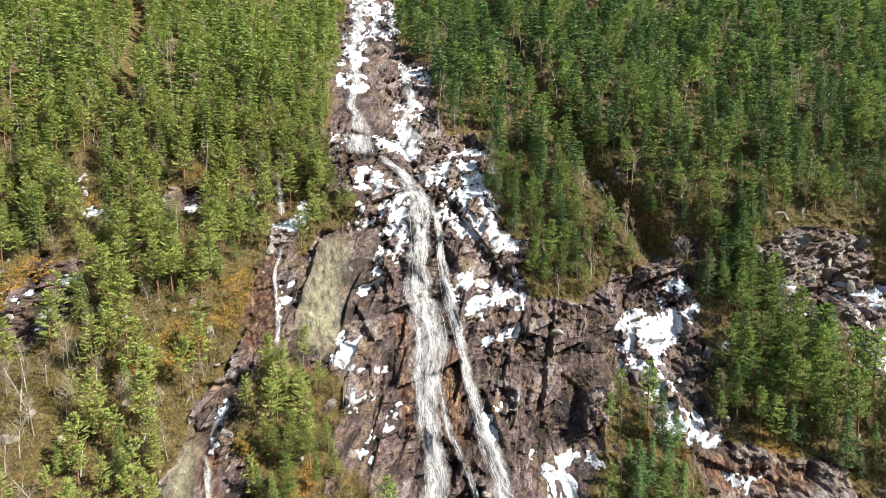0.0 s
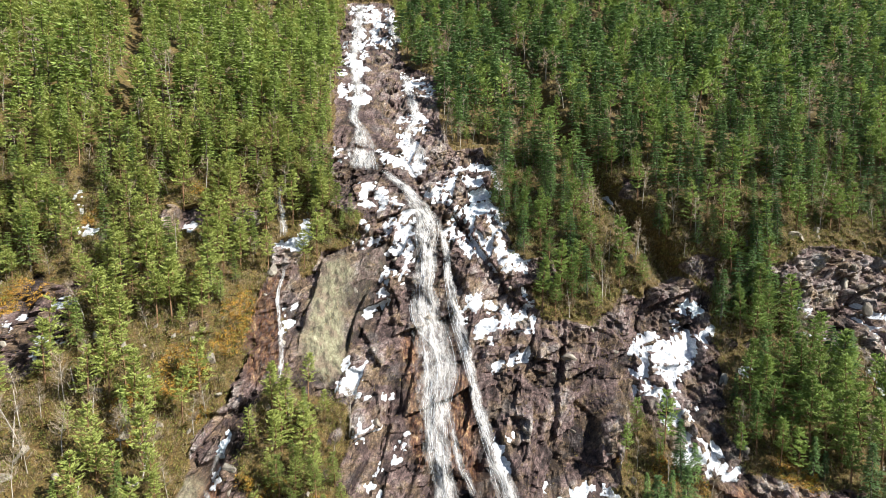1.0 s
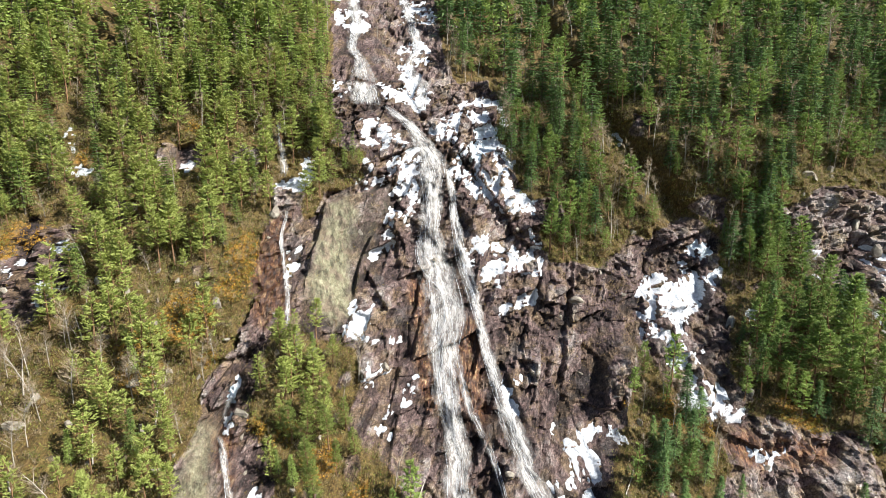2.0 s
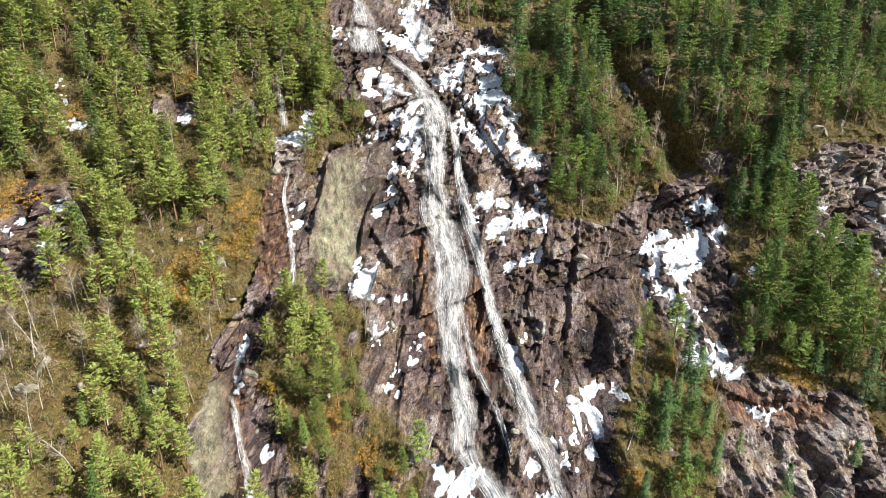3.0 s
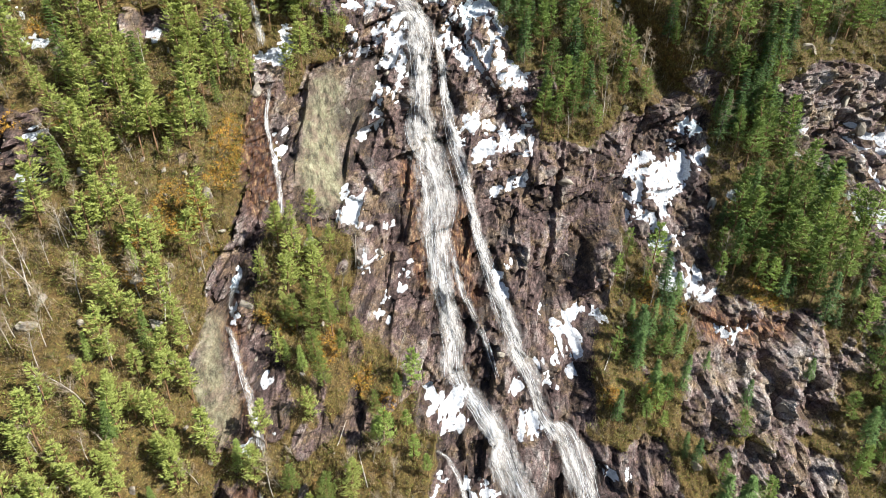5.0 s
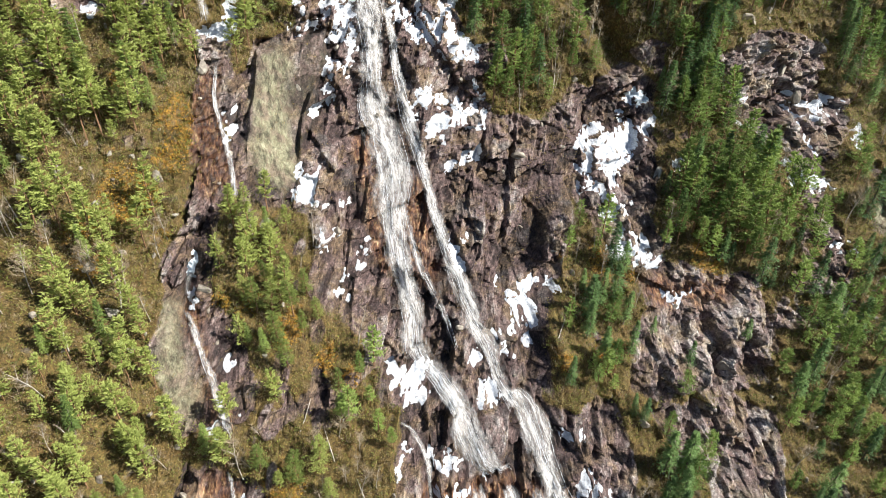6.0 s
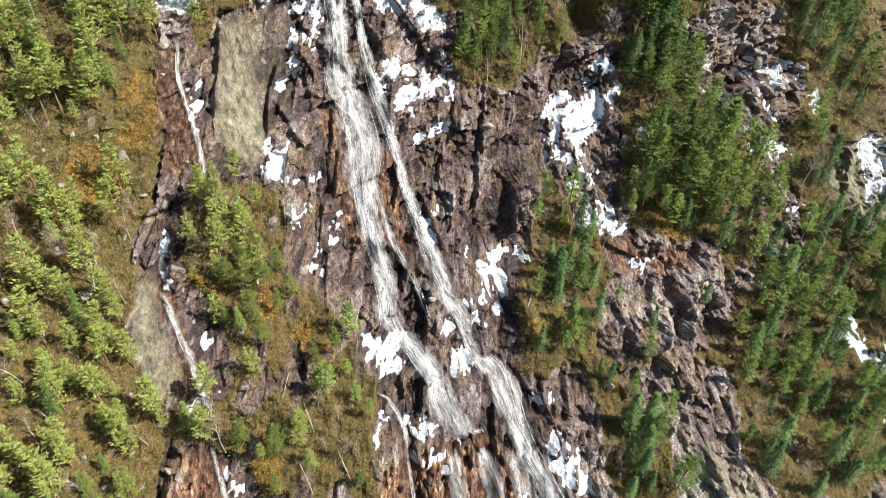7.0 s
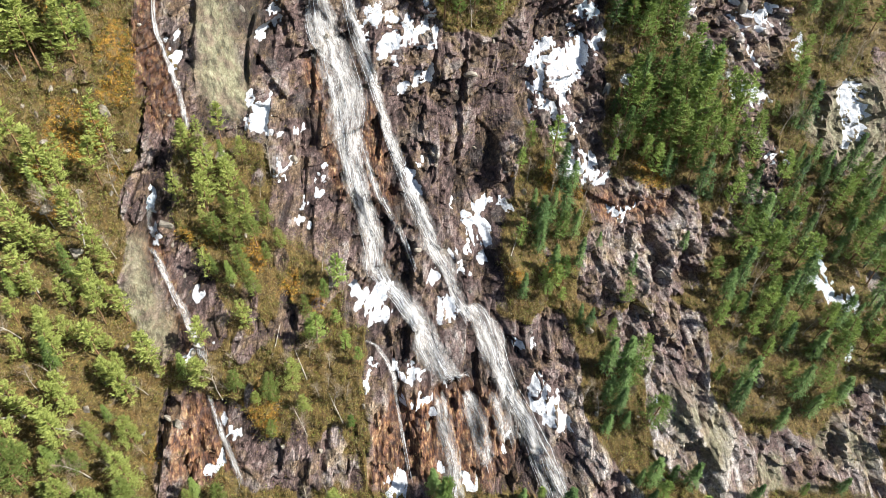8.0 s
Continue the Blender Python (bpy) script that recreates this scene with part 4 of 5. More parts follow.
snow([(-0.7, 24.7), (2.8, 23.4), (4.1, 21.4), (6.2, 19.3), (8.9, 17.3), (6.3, 17.5), (3.3, 18.9), (-0.1, 19.9), (-2.1, 22.7)], seed=18)
snow([(9.8, 21.4), (11.8, 19.3), (15.2, 17.3), (19.0, 13.2), (18.0, 12.4), (14.9, 14.3), (11.6, 17.0)], seed=19)
snow([(8.0, 15.3), (11.6, 15.3), (12.8, 13.2), (8.6, 13.0)], seed=20)
snow([(6.0, 41.5), (10.7, 42.5), (12.6, 38.4), (11.3, 31.5), (11.8, 28.6), (6.6, 27.0), (0.8, 25.5), (0.1, 28.3), (4.5, 29.9), (4.1, 34.4), (5.7, 37.5)], cover=0.02, material=ICE_SHADED_SNOW, label="broken band of blue-white ice on rock steps", seed=21)
snow([(-5.2, 40.0), (13.8, 43.8), (15.6, 22.8), (20.1, 14.6), (20.6, -2.0), (13.9, -6.1), (3.8, -3.8), (2.9, 6.7), (7.3, 14.6), (-2.1, 24.0)], cover=-0.1, label="scattered patches of melting snow on dark rock", thick=0.2, seed=22)
snow([(-25.4, 39.8), (-17.4, 36.0), (-10.1, 29.5), (-9.6, 13.3), (-15.1, 8.1), (-17.0, 1.7), (-20.9, 1.8), (-17.0, 13.3), (-23.7, 19.8)], cover=-0.12, label="scattered patches of melting snow on dark rock", thick=0.2, seed=23)
snow([(17.4, -31.0), (27.9, -30.2), (25.7, -36.9), (23.2, -43.0), (19.0, -43.0), (17.8, -38.5)], cover=-0.2, label="scattered patches of melting snow on dark rock", thick=0.2, seed=24)
snow([(-6.0, 37.1), (1.4, 38.9), (1.2, 35.0), (-3.2, 34.1), (-4.7, 31.8), (-6.1, 34.0)], seed=25)
snow([(0.9, 44.7), (6.2, 44.4), (9.4, 45.8), (13.1, 45.0), (12.2, 42.2), (6.1, 42.3), (1.5, 41.4)], seed=26)
snow([(-15.9, 33.8), (-13.1, 32.3), (-10.3, 29.5), (-10.1, 22.6), (-10.9, 18.5), (-9.6, 13.3), (-11.1, 8.7), (-14.4, 8.1), (-15.1, 10.0), (-13.1, 12.6), (-13.7, 15.9), (-15.7, 17.2), (-14.4, 19.8), (-15.7, 22.5), (-12.4, 25.3), (-13.1, 29.5), (-15.9, 31.6)], seed=27)
snow([(-25.3, 39.0), (-21.7, 38.3), (-17.4, 36.0), (-15.9, 30.8), (-20.0, 31.1), (-24.1, 30.0)], cover=0.05, seed=28)
snow([(-23.7, 20.5), (-20.4, 21.1), (-17.1, 21.8), (-17.1, 20.5), (-22.4, 19.2)], seed=29)
snow([(-38.5, 27.9), (-36.4, 26.5), (-36.5, 23.1), (-35.7, 19.1), (-37.9, 16.5), (-37.1, 14.6), (-39.4, 12.5), (-40.7, 14.0), (-39.7, 15.2), (-40.9, 17.8), (-44.6, 19.7), (-42.2, 20.4), (-38.4, 22.2)], seed=30)
snow([(-36.6, 4.7), (-36.9, 1.8), (-37.7, -1.3), (-38.6, 1.3), (-37.9, 3.6)], seed=31)
snow([(-17.0, 7.8), (-13.7, 9.6), (-15.5, 6.8), (-17.0, 4.0)], seed=32)
snow([(-22.1, 1.5), (-19.9, 4.3), (-18.1, 3.6), (-20.6, 1.2)], seed=33)
snow([(-43.3, -20.5), (-40.9, -18.9), (-41.0, -20.3), (-42.8, -22.3), (-44.4, -23.9), (-44.2, -22.4)], material=ICE_SHADED_SNOW, label="strip of blue-white ice beside the stream", seed=34)
snow([(-44.1, -27.1), (-42.8, -26.0), (-42.5, -27.3), (-43.3, -27.9)], seed=35)
snow([(-37.2, -37.6), (-34.6, -37.4), (-35.2, -38.1), (-36.8, -38.2)], seed=36)
# Snow on a ledge, with the blue of its shade in the material.
snow([(57.1, 5.3), (61.0, 5.3), (61.5, 3.0), (57.9, 2.0)], material=ICE_SHADED_SNOW, label="snow on a ledge, tinted blue for the shade there", seed=37)
snow([(53.7, 0.7), (57.4, 2.6), (60.6, 2.0), (57.1, 0.1), (54.7, -1.2)], seed=38)
snow([(43.9, -4.2), (48.2, -3.0), (53.3, -4.2), (57.7, -2.4), (60.9, -0.2), (63.0, -0.9), (62.5, -2.2), (59.1, -4.2), (59.4, -5.4), (54.9, -7.1), (53.5, -9.4), (50.2, -11.6), (47.5, -12.2), (44.6, -11.1), (41.7, -12.2), (40.6, -10.5), (43.1, -8.3), (41.7, -6.6)], cover=None, ragged=0.8, seed=39)
snow([(40.0, -13.8), (43.5, -12.7), (46.2, -14.3), (48.4, -13.2), (48.3, -15.8), (50.9, -17.3), (51.1, -19.3), (48.9, -20.3), (44.8, -20.2), (46.7, -18.1), (44.9, -16.4), (41.0, -14.9)], cover=0.35, seed=40)
snow([(45.9, -22.3), (50.1, -21.5), (52.6, -24.5), (52.4, -26.3), (55.8, -28.0), (51.6, -28.5), (47.5, -27.3), (43.1, -25.1)], cover=None, ragged=0.8, seed=41)
snow([(63.0, -10.4), (65.3, -9.0), (66.6, -9.7), (65.1, -11.1)], seed=42)
snow([(83.3, 4.6), (86.8, 3.3), (85.2, 2.1)], seed=43)
snow([(84.5, -2.5), (88.2, -3.2), (85.7, -3.8)], seed=44)
snow([(-90.3, 4.9), (-87.3, 6.1), (-84.1, 6.1), (-82.2, 4.8), (-86.3, 3.9)], cover=0.1, seed=45)
snow([(-86.4, -1.3), (-82.0, 0.2), (-80.2, -2.4), (-83.4, -3.0), (-83.9, -5.9), (-86.2, -2.8)], cover=0.1, seed=46)
snow([(-94.0, 0.5), (-93.3, 1.9), (-92.5, 0.4)], seed=47)
snow([(-92.1, 1.9), (-90.2, 0.4), (-90.4, -1.1)], seed=48)
snow([(-92.6, 23.9), (-88.6, 24.8), (-84.4, 22.0), (-88.1, 21.1)], seed=49)
snow([(-94.6, 33.1), (-93.1, 32.4), (-92.8, 28.2), (-94.0, 29.1)], seed=50)
snow([(-67.3, 25.2), (-64.9, 25.1), (-64.6, 22.5), (-66.9, 22.7)], seed=51)
snow([(45.5, 34.8), (46.9, 33.2), (45.5, 31.1)], seed=52)
snow([(56.4, -33.9), (59.6, -33.1), (62.0, -33.1), (59.1, -34.5), (56.5, -35.3)], seed=53)
snow([(29.6, -30.1), (33.7, -29.4), (32.2, -30.4)], seed=54)
snow([(28.6, -31.4), (31.3, -32.0), (29.5, -32.5)], seed=55)
snow([(-41.6, -45.9), (-39.8, -45.2), (-38.3, -45.2), (-37.8, -47.3), (-39.5, -47.1)], seed=56)
snow([(-35.3, -43.6), (-34.1, -44.8), (-33.2, -46.2), (-34.8, -46.3), (-35.3, -44.9)], seed=57)
snow([(-34.1, -56.4), (-33.5, -57.4), (-32.2, -58.9), (-32.9, -60.0), (-34.2, -59.3)], seed=58)
snow([(-39.2, -63.9), (-36.9, -63.0), (-34.9, -62.0), (-35.7, -63.2), (-38.1, -64.7)], seed=59)
snow([(-5.2, -52.8), (-2.9, -52.8), (0.4, -54.3), (-0.2, -54.5), (-4.8, -53.5)], seed=60)
snow([(1.3, -55.7), (4.6, -54.7), (6.2, -55.7), (3.6, -56.6)], seed=61)
snow([(0.9, -59.4), (3.2, -58.2), (7.3, -57.9), (9.5, -59.2), (6.0, -59.3), (2.3, -59.9)], seed=62)
snow([(20.0, -67.9), (21.0, -66.8), (22.4, -68.2), (20.9, -69.6), (19.6, -69.2)], seed=63)
snow([(10.3, -69.3), (11.7, -69.8), (12.6, -72.8), (10.7, -72.5)], seed=64)
snow([(5.0, -68.8), (6.9, -68.7), (7.3, -69.9)], seed=65)
snow([(-5.0, -69.3), (-1.6, -70.0), (-1.9, -71.5), (-4.8, -71.2)], seed=66)
snow([(28.8, -58.4), (29.9, -58.0), (31.5, -60.4), (32.9, -61.6), (33.9, -64.5), (34.8, -67.3), (31.6, -66.4), (29.1, -64.8), (27.5, -63.0)], seed=67)
snow([(26.8, -53.2), (29.8, -52.8), (27.7, -54.0)], seed=68)
snow([(96.5, 3.9), (104.0, 2.8), (113.8, 2.9), (109.5, -1.0), (103.3, -2.0), (98.9, -1.3)], cover=0.3, seed=69)
snow([(98.4, -2.4), (99.6, -4.7), (100.7, -9.5), (98.6, -8.0)], seed=70)
snow([(92.6, -9.9), (97.5, -12.1), (102.3, -15.5), (97.4, -16.2), (92.2, -13.8)], seed=71)
snow([(101.9, -50.4), (106.1, -53.1), (103.6, -52.8)], seed=72)
snow([(107.9, -53.1), (112.1, -53.5), (109.8, -55.3)], seed=73)
snow([(111.0, -5.1), (114.4, -2.9), (111.7, -7.5), (110.4, -8.0)], seed=74)
snow([(-7.2, -55.1), (-5.9, -54.2), (-5.8, -56.2), (-7.0, -57.6)], seed=75)
snow([(9.3, -47.9), (12.4, -45.4), (13.9, -46.9), (13.6, -48.2), (11.0, -48.3)], seed=76)
snow([(6.2, -61.3), (7.9, -61.9), (6.7, -62.6)], seed=77)
snow([(-47.3, 125.3), (-38.7, 128.7), (-31.8, 105.4), (-30.2, 84.8), (-25.2, 81.4), (-26.1, 71.8), (-33.6, 72.2), (-38.0, 75.1), (-39.0, 87.7), (-41.9, 103.9)], cover=0.1, label="broken snow and ice between cascades", thick=0.2, seed=78)
snow([(-50.6, 164.8), (-29.0, 165.6), (-22.4, 143.7), (-20.5, 125.3), (-24.8, 115.4), (-34.9, 122.3), (-43.2, 131.5)], cover=0.1, label="broken snow and ice between cascades", thick=0.2, seed=79)
snow([(-17.9, 96.7), (-8.5, 92.3), (-3.2, 82.8), (-5.7, 75.2), (-13.0, 77.9), (-16.1, 78.4)], cover=0.2, label="broken snow and ice between cascades", thick=0.2, seed=80)
snow([(-15.9, 66.2), (-11.5, 70.4), (-6.8, 66.6), (-4.7, 62.0), (-8.9, 58.9), (-11.3, 54.7), (-7.3, 53.5), (-8.0, 49.7), (-3.1, 45.8), (-7.2, 42.1), (-11.4, 43.2), (-14.6, 52.0)], cover=0.25, label="broken snow and ice between cascades", thick=0.2, seed=81)
snow([(-33.3, 50.3), (-29.1, 47.3), (-30.2, 44.2), (-32.5, 46.7)], seed=82)
snow([(-20.9, 50.3), (-15.9, 48.1), (-10.5, 47.2), (-7.7, 43.3), (-9.6, 41.0), (-15.5, 43.1), (-19.0, 45.2)], seed=83)
# Two strips of gully snow; their shade is coloured in as blue.
snow([(105.7, -31.2), (110.1, -31.2), (109.0, -34.6), (105.6, -35.1), (105.2, -38.2), (102.3, -37.8), (103.0, -34.5)], cover=0.02, material=ICE_SHADED_SNOW, label="strip of snow in a gully, tinted blue for shade", seed=84)
snow([(105.0, -44.2), (107.3, -45.4), (106.1, -49.2), (107.1, -52.4), (103.8, -52.9), (102.2, -50.6), (104.1, -48.0)], cover=0.1, material=ICE_SHADED_SNOW, label="strip of snow in a gully, tinted blue for shade", seed=85)
snow([(101.1, -50.6), (105.8, -52.5), (108.6, -53.1), (112.2, -53.9), (110.2, -55.8), (106.8, -55.0), (103.1, -53.4)], seed=86)
snow([(123.8, -12.5), (130.3, -15.0), (129.9, -23.3), (122.7, -28.1), (120.1, -26.6), (123.6, -22.9), (121.6, -16.7)], cover=0.08, seed=87)
snow([(97.7, -25.2), (100.7, -26.1), (99.8, -28.3), (97.2, -27.7)], seed=88)
snow([(102.8, -25.7), (105.0, -26.6), (103.8, -29.4), (102.6, -28.6)], seed=89)
snow([(105.6, -59.5), (106.6, -62.1), (104.7, -64.1), (103.6, -62.4)], seed=90)
snow([(54.6, -65.0), (55.8, -66.5), (54.9, -68.5), (53.3, -67.7)], seed=91)
snow([(53.8, -32.7), (58.4, -33.6), (62.0, -33.2), (59.9, -34.9), (55.6, -35.7), (54.0, -34.2)], cover=0.1, seed=92)

# ---------------------------------------------------------------- trees
def tube(path, radii, sides):
    """A tapered stem along a path: vertices and triangles."""
    path = np.asarray(path, float)
    a = np.arange(sides) * 2 * np.pi / sides
    ring = np.stack([np.cos(a), np.sin(a), np.zeros(sides)], 1)
    way = path[-1] - path[0]
    way = way / np.linalg.norm(way)
    side = np.cross(way, (0.3, 0.9, 0.1) if abs(way[2]) > 0.8 else (0, 0, 1))
    side /= np.linalg.norm(side)
    other = np.cross(way, side)
    frame_ = np.stack([side, other, way])
    v = np.concatenate([p + (ring * r) @ frame_ for p, r in zip(path, radii)])
    t = []
    for k in range(len(path) - 1):
        for j in range(sides):
            a0, b0 = k * sides + j, k * sides + (j + 1) % sides
            t += [(a0, b0, b0 + sides), (a0, b0 + sides, a0 + sides)]
    return v, np.array(t)


class Bunch:
    """Collects triangles."""

    def __init__(self):
        self.v, self.t, self.n = [], [], 0

    def add(self, v, t):
        self.v.append(np.asarray(v, float)), self.t.append(np.asarray(t) + self.n)
        self.n += len(v)

    def leaves(self, places, ways, length, width, rng, facing=None):
        """Slim pointed leaves from places along ways."""
        n = len(places)
        ways = ways / (np.linalg.norm(ways, axis=1)[:, None] + 1e-9)
        side = np.cross(ways, rng.normal(size=(n, 3)) if facing is None else facing + rng.normal(0, 0.55, (n, 3)))
        side /= np.linalg.norm(side, axis=1)[:, None] + 1e-9
        L, W = length * rng.uniform(0.6, 1.3, (n, 1)), width * rng.uniform(0.6, 1.3, (n, 1))
        v = np.stack([places - side * W * 0.5, places + side * W * 0.5, places + ways * L], 1).reshape(-1, 3)
        self.add(v, np.arange(n * 3).reshape(-1, 3))

    def arrays(self):
        return np.concatenate(self.v), np.concatenate(self.t)


def pine_shape(seed, fine=1.0):
    """A slim pine: bare lower trunk, then tiers of upswept sprays of needles."""
    rng = np.random.default_rng(seed)
    h, bend = 10.0, rng.normal(0, 0.3, (4, 2))
    bend[0] = 0
    path = np.array([(bend[k, 0] * k / 3, bend[k, 1] * k / 3, h * k / 3 - 0.6 * (k == 0)) for k in range(4)])
    at = lambda s: np.array([np.interp(s, [0, 1 / 3, 2 / 3, 1], path[:, i]) for i in range(3)])
    stem, crown = Bunch(), Bunch()
    stem.add(*tube(path, [0.16, 0.125, 0.08, 0.02], 6 if fine >= 1 else 4))
    start = rng.uniform(0.16, 0.42)
    levels, around, m, long_leaf, wide_leaf = (17, 5, 32, 0.37, 0.13) if fine >= 1 else (13, 4, 18, 0.56, 0.22) if fine > 0.5 else (10, 4, 8, 1.0, 0.44)
    stout = rng.uniform(0.85, 1.2) * (1.0 if fine > 0.5 else 1.15)
    for k in range(levels):
        s = start + (1 - start) * (k + 0.7 * rng.uniform()) / levels
        reach = stout * 2.25 * (1 - s) ** 0.62 * (0.5 + 0.5 * min(1, (s - start) / 0.18 + 0.2)) + 0.2
        for j in range(around):
            if rng.uniform() < 0.12:
                continue
            a = (j + 0.9 * rng.uniform()) * 6.283 / around + k * 2.4
            long = reach * rng.uniform(0.5, 1.25)
            out = np.array([math.cos(a), math.sin(a), rng.uniform(-0.15, 0.15) + 0.35 * s])
            b = at(min(1, s + rng.normal(0, 0.008)))
            if fine >= 1 and j < 3:
                stem.add(*tube([b, b + out * long * 0.9], [0.032, 0.01], 3))
            along = rng.uniform(0.2, 1.0, (m, 1)) ** 0.8
            cross = np.array([-out[1], out[0], 0])
            spots = b + out * long * along + cross * rng.normal(0, 0.25, (m, 1)) * (0.35 + long * 0.6 * along) + (0, 0, 1) * (rng.normal(0, 0.07, (m, 1)) + 0.12 * long * along ** 2)
            ways = out * 0.8 + cross * rng.normal(0, 0.7, (m, 1)) + rng.normal(0, 0.25, (m, 3)) + (0, 0, 0.3)
            crown.leaves(spots, ways, long_leaf, wide_leaf, rng, np.array([out[0] * 0.55, out[1] * 0.55, 1.0]))
    return stem.arrays(), crown.arrays()


def spruce_shape(seed, fine=1.0):
    """A narrow cone of drooping boughs down to the ground."""
    rng = np.random.default_rng(seed)
    h = 10.0
    stem, crown = Bunch(), Bunch()
    stem.add(*tube([(0, 0, -0.6), (0, 0, h * 0.5), (0, 0, h)], [0.17, 0.10, 0.015], 5 if fine >= 1 else 3))
    low, stout = rng.uniform(0.05, 0.22), rng.uniform(0.8, 1.15) * (1.0 if fine > 0.5 else 1.2)
    levels, around, m, long_leaf, wide_leaf = (24, 6, 15, 0.37, 0.14) if fine >= 1 else (19, 6, 8, 0.56, 0.24) if fine > 0.5 else (12, 5, 5, 1.0, 0.46)
    for k in range(levels):
        s = low + (1 - low) * (k + 0.6 * rng.uniform()) / levels
        reach = stout * (1 - s) ** 0.85 * 1.95 * rng.uniform(0.7, 1.2) + 0.15
        for j in range(around):
            a = (j + rng.uniform()) * 6.283 / around
            L = reach * rng.uniform(0.6, 1.2)
            out = np.array([math.cos(a), math.sin(a), -0.3 + 0.5 * s])
            cross = np.array([-out[1], out[0], 0])
            along = rng.uniform(0.15, 1.0, (m, 1)) ** 0.8
            spots = np.array([0, 0, s * h]) + out * L * along + cross * rng.normal(0, 0.16, (m, 1)) * (0.3 + L * along) - np.array([0, 0, 0.14]) * along ** 2
            ways = out + cross * rng.normal(0, 0.6, (m, 1)) + rng.normal(0, 0.25, (m, 3)) + (0, 0, -0.2)
            crown.leaves(spots, ways, long_leaf, wide_leaf, rng, np.array([out[0] * 0.7, out[1] * 0.7, 0.9]))
    return stem.arrays(), crown.arrays()


def birch_shape(seed, fine=1.0):
    rng = np.random.default_rng(seed)
    h, lean = 7.5, rng.normal(0, 1.1, 2)
    path = np.array([(lean[0] * (s ** 1.5), lean[1] * (s ** 1.5), h * s - 0.5 * (s == 0)) for s in (0, 0.33, 0.66, 1)])
    at = lambda s: np.array([np.interp(s, [0, 0.33, 0.66, 1], path[:, i]) for i in range(3)])
    stem, crown = Bunch(), Bunch()
    stem.add(*tube(path, [0.095, 0.075, 0.05, 0.012], 5 if fine >= 1 else 3))
    for k in range(17 if fine >= 1 else 9):
        s = rng.uniform(0.3, 0.97)
        a = rng.uniform(0, 6.283)
        out = np.array([math.cos(a), math.sin(a), rng.uniform(0.7, 1.6)])
        L = 1.5 * (1.15 - s) * rng.uniform(0.6, 1.2) + 0.3
        b = at(s)
        if fine >= 1:
            stem.add(*tube([b, b + out * L * 0.8], [0.03, 0.01], 3))
        m = 14 if fine >= 1 else 9
        spots = b + out * L * rng.uniform(0.2, 1.0, (m, 1))
        crown.leaves(spots, out * 0.6 + rng.normal(0, 0.6, (m, 3)), 1.0, 0.06 if fine >= 1 else 0.11, rng)
    return stem.arrays(), crown.arrays()


def tree_kind(name, shape, leaf, bark, seeds):
    """Meshes of a few trees of one kind."""
    made = []
    for sd in seeds:
        (sv, st), (cv, ct) = shape(sd)
        a, b = triangles("trunk", sv, st, True), triangles("crown", cv, ct)
        a.materials.append(bark), b.materials.append(leaf)
        made.append((a, b))
    return made


KINDS = {
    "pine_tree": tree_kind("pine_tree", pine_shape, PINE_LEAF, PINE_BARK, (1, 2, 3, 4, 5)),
    "sunlit_pine": tree_kind("pine_tree", pine_shape, PINE_SUNLIT, PINE_BARK, (6, 7, 8, 9)),
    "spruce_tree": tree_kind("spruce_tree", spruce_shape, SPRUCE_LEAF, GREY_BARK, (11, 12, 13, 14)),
    "sunlit_spruce": tree_kind("spruce_tree", spruce_shape, SPRUCE_SUNLIT, GREY_BARK, (15, 16, 17, 18)),
    "birch_tree": tree_kind("birch_tree", birch_shape, TWIG, PALE_BARK, (21, 22, 23, 24, 25)),
}
TREE_LABEL = {
    "pine_tree": "yellow-green pine with bare reddish trunk on the slope",
    "spruce_tree": "narrow dark green spruce standing on the slope",
    "birch_tree": "leafless birch with pale thin trunk and brown twigs",
}
COUNT = {k: 0 for k in TREE_LABEL}
PLANTED = []
FAR = []          # kind, x, y, z, height, turn, tint
rng = np.random.default_rng(5)


def plant(kind, x, z, height, y=None):
    y = float(surface(x, z)[0]) if y is None else y
    PLANTED.append((x, z))
    wx, wy, wz = upright((x, y + 0.15, z))
    if COUNT[kind] >= 300:
        # Left half gets lighter tints, for the sunlight its crowns face.
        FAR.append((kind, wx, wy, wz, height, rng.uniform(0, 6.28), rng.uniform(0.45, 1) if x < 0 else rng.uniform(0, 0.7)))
        return
    # Left of x = -14 the needles carry sunlight in their colour.
    look_of = KINDS[{"pine_tree": "sunlit_pine", "spruce_tree": "sunlit_spruce"}.get(kind, kind) if x < -14 else kind]
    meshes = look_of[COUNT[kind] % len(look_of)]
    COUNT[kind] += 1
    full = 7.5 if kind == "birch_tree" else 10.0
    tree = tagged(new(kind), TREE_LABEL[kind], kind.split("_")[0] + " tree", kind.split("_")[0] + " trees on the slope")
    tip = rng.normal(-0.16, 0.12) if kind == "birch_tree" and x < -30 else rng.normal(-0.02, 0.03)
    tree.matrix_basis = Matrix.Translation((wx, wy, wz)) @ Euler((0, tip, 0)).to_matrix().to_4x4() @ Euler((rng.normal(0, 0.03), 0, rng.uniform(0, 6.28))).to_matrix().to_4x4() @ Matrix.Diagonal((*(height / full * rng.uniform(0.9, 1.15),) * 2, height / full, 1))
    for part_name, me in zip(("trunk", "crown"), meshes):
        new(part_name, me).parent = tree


def grove(kind, spots):
    for k, (gx0, gz0, tall) in enumerate(spots):
        plant(kind if k % 3 or kind == "birch_tree" else "pine_tree", gx0, gz0, tall)


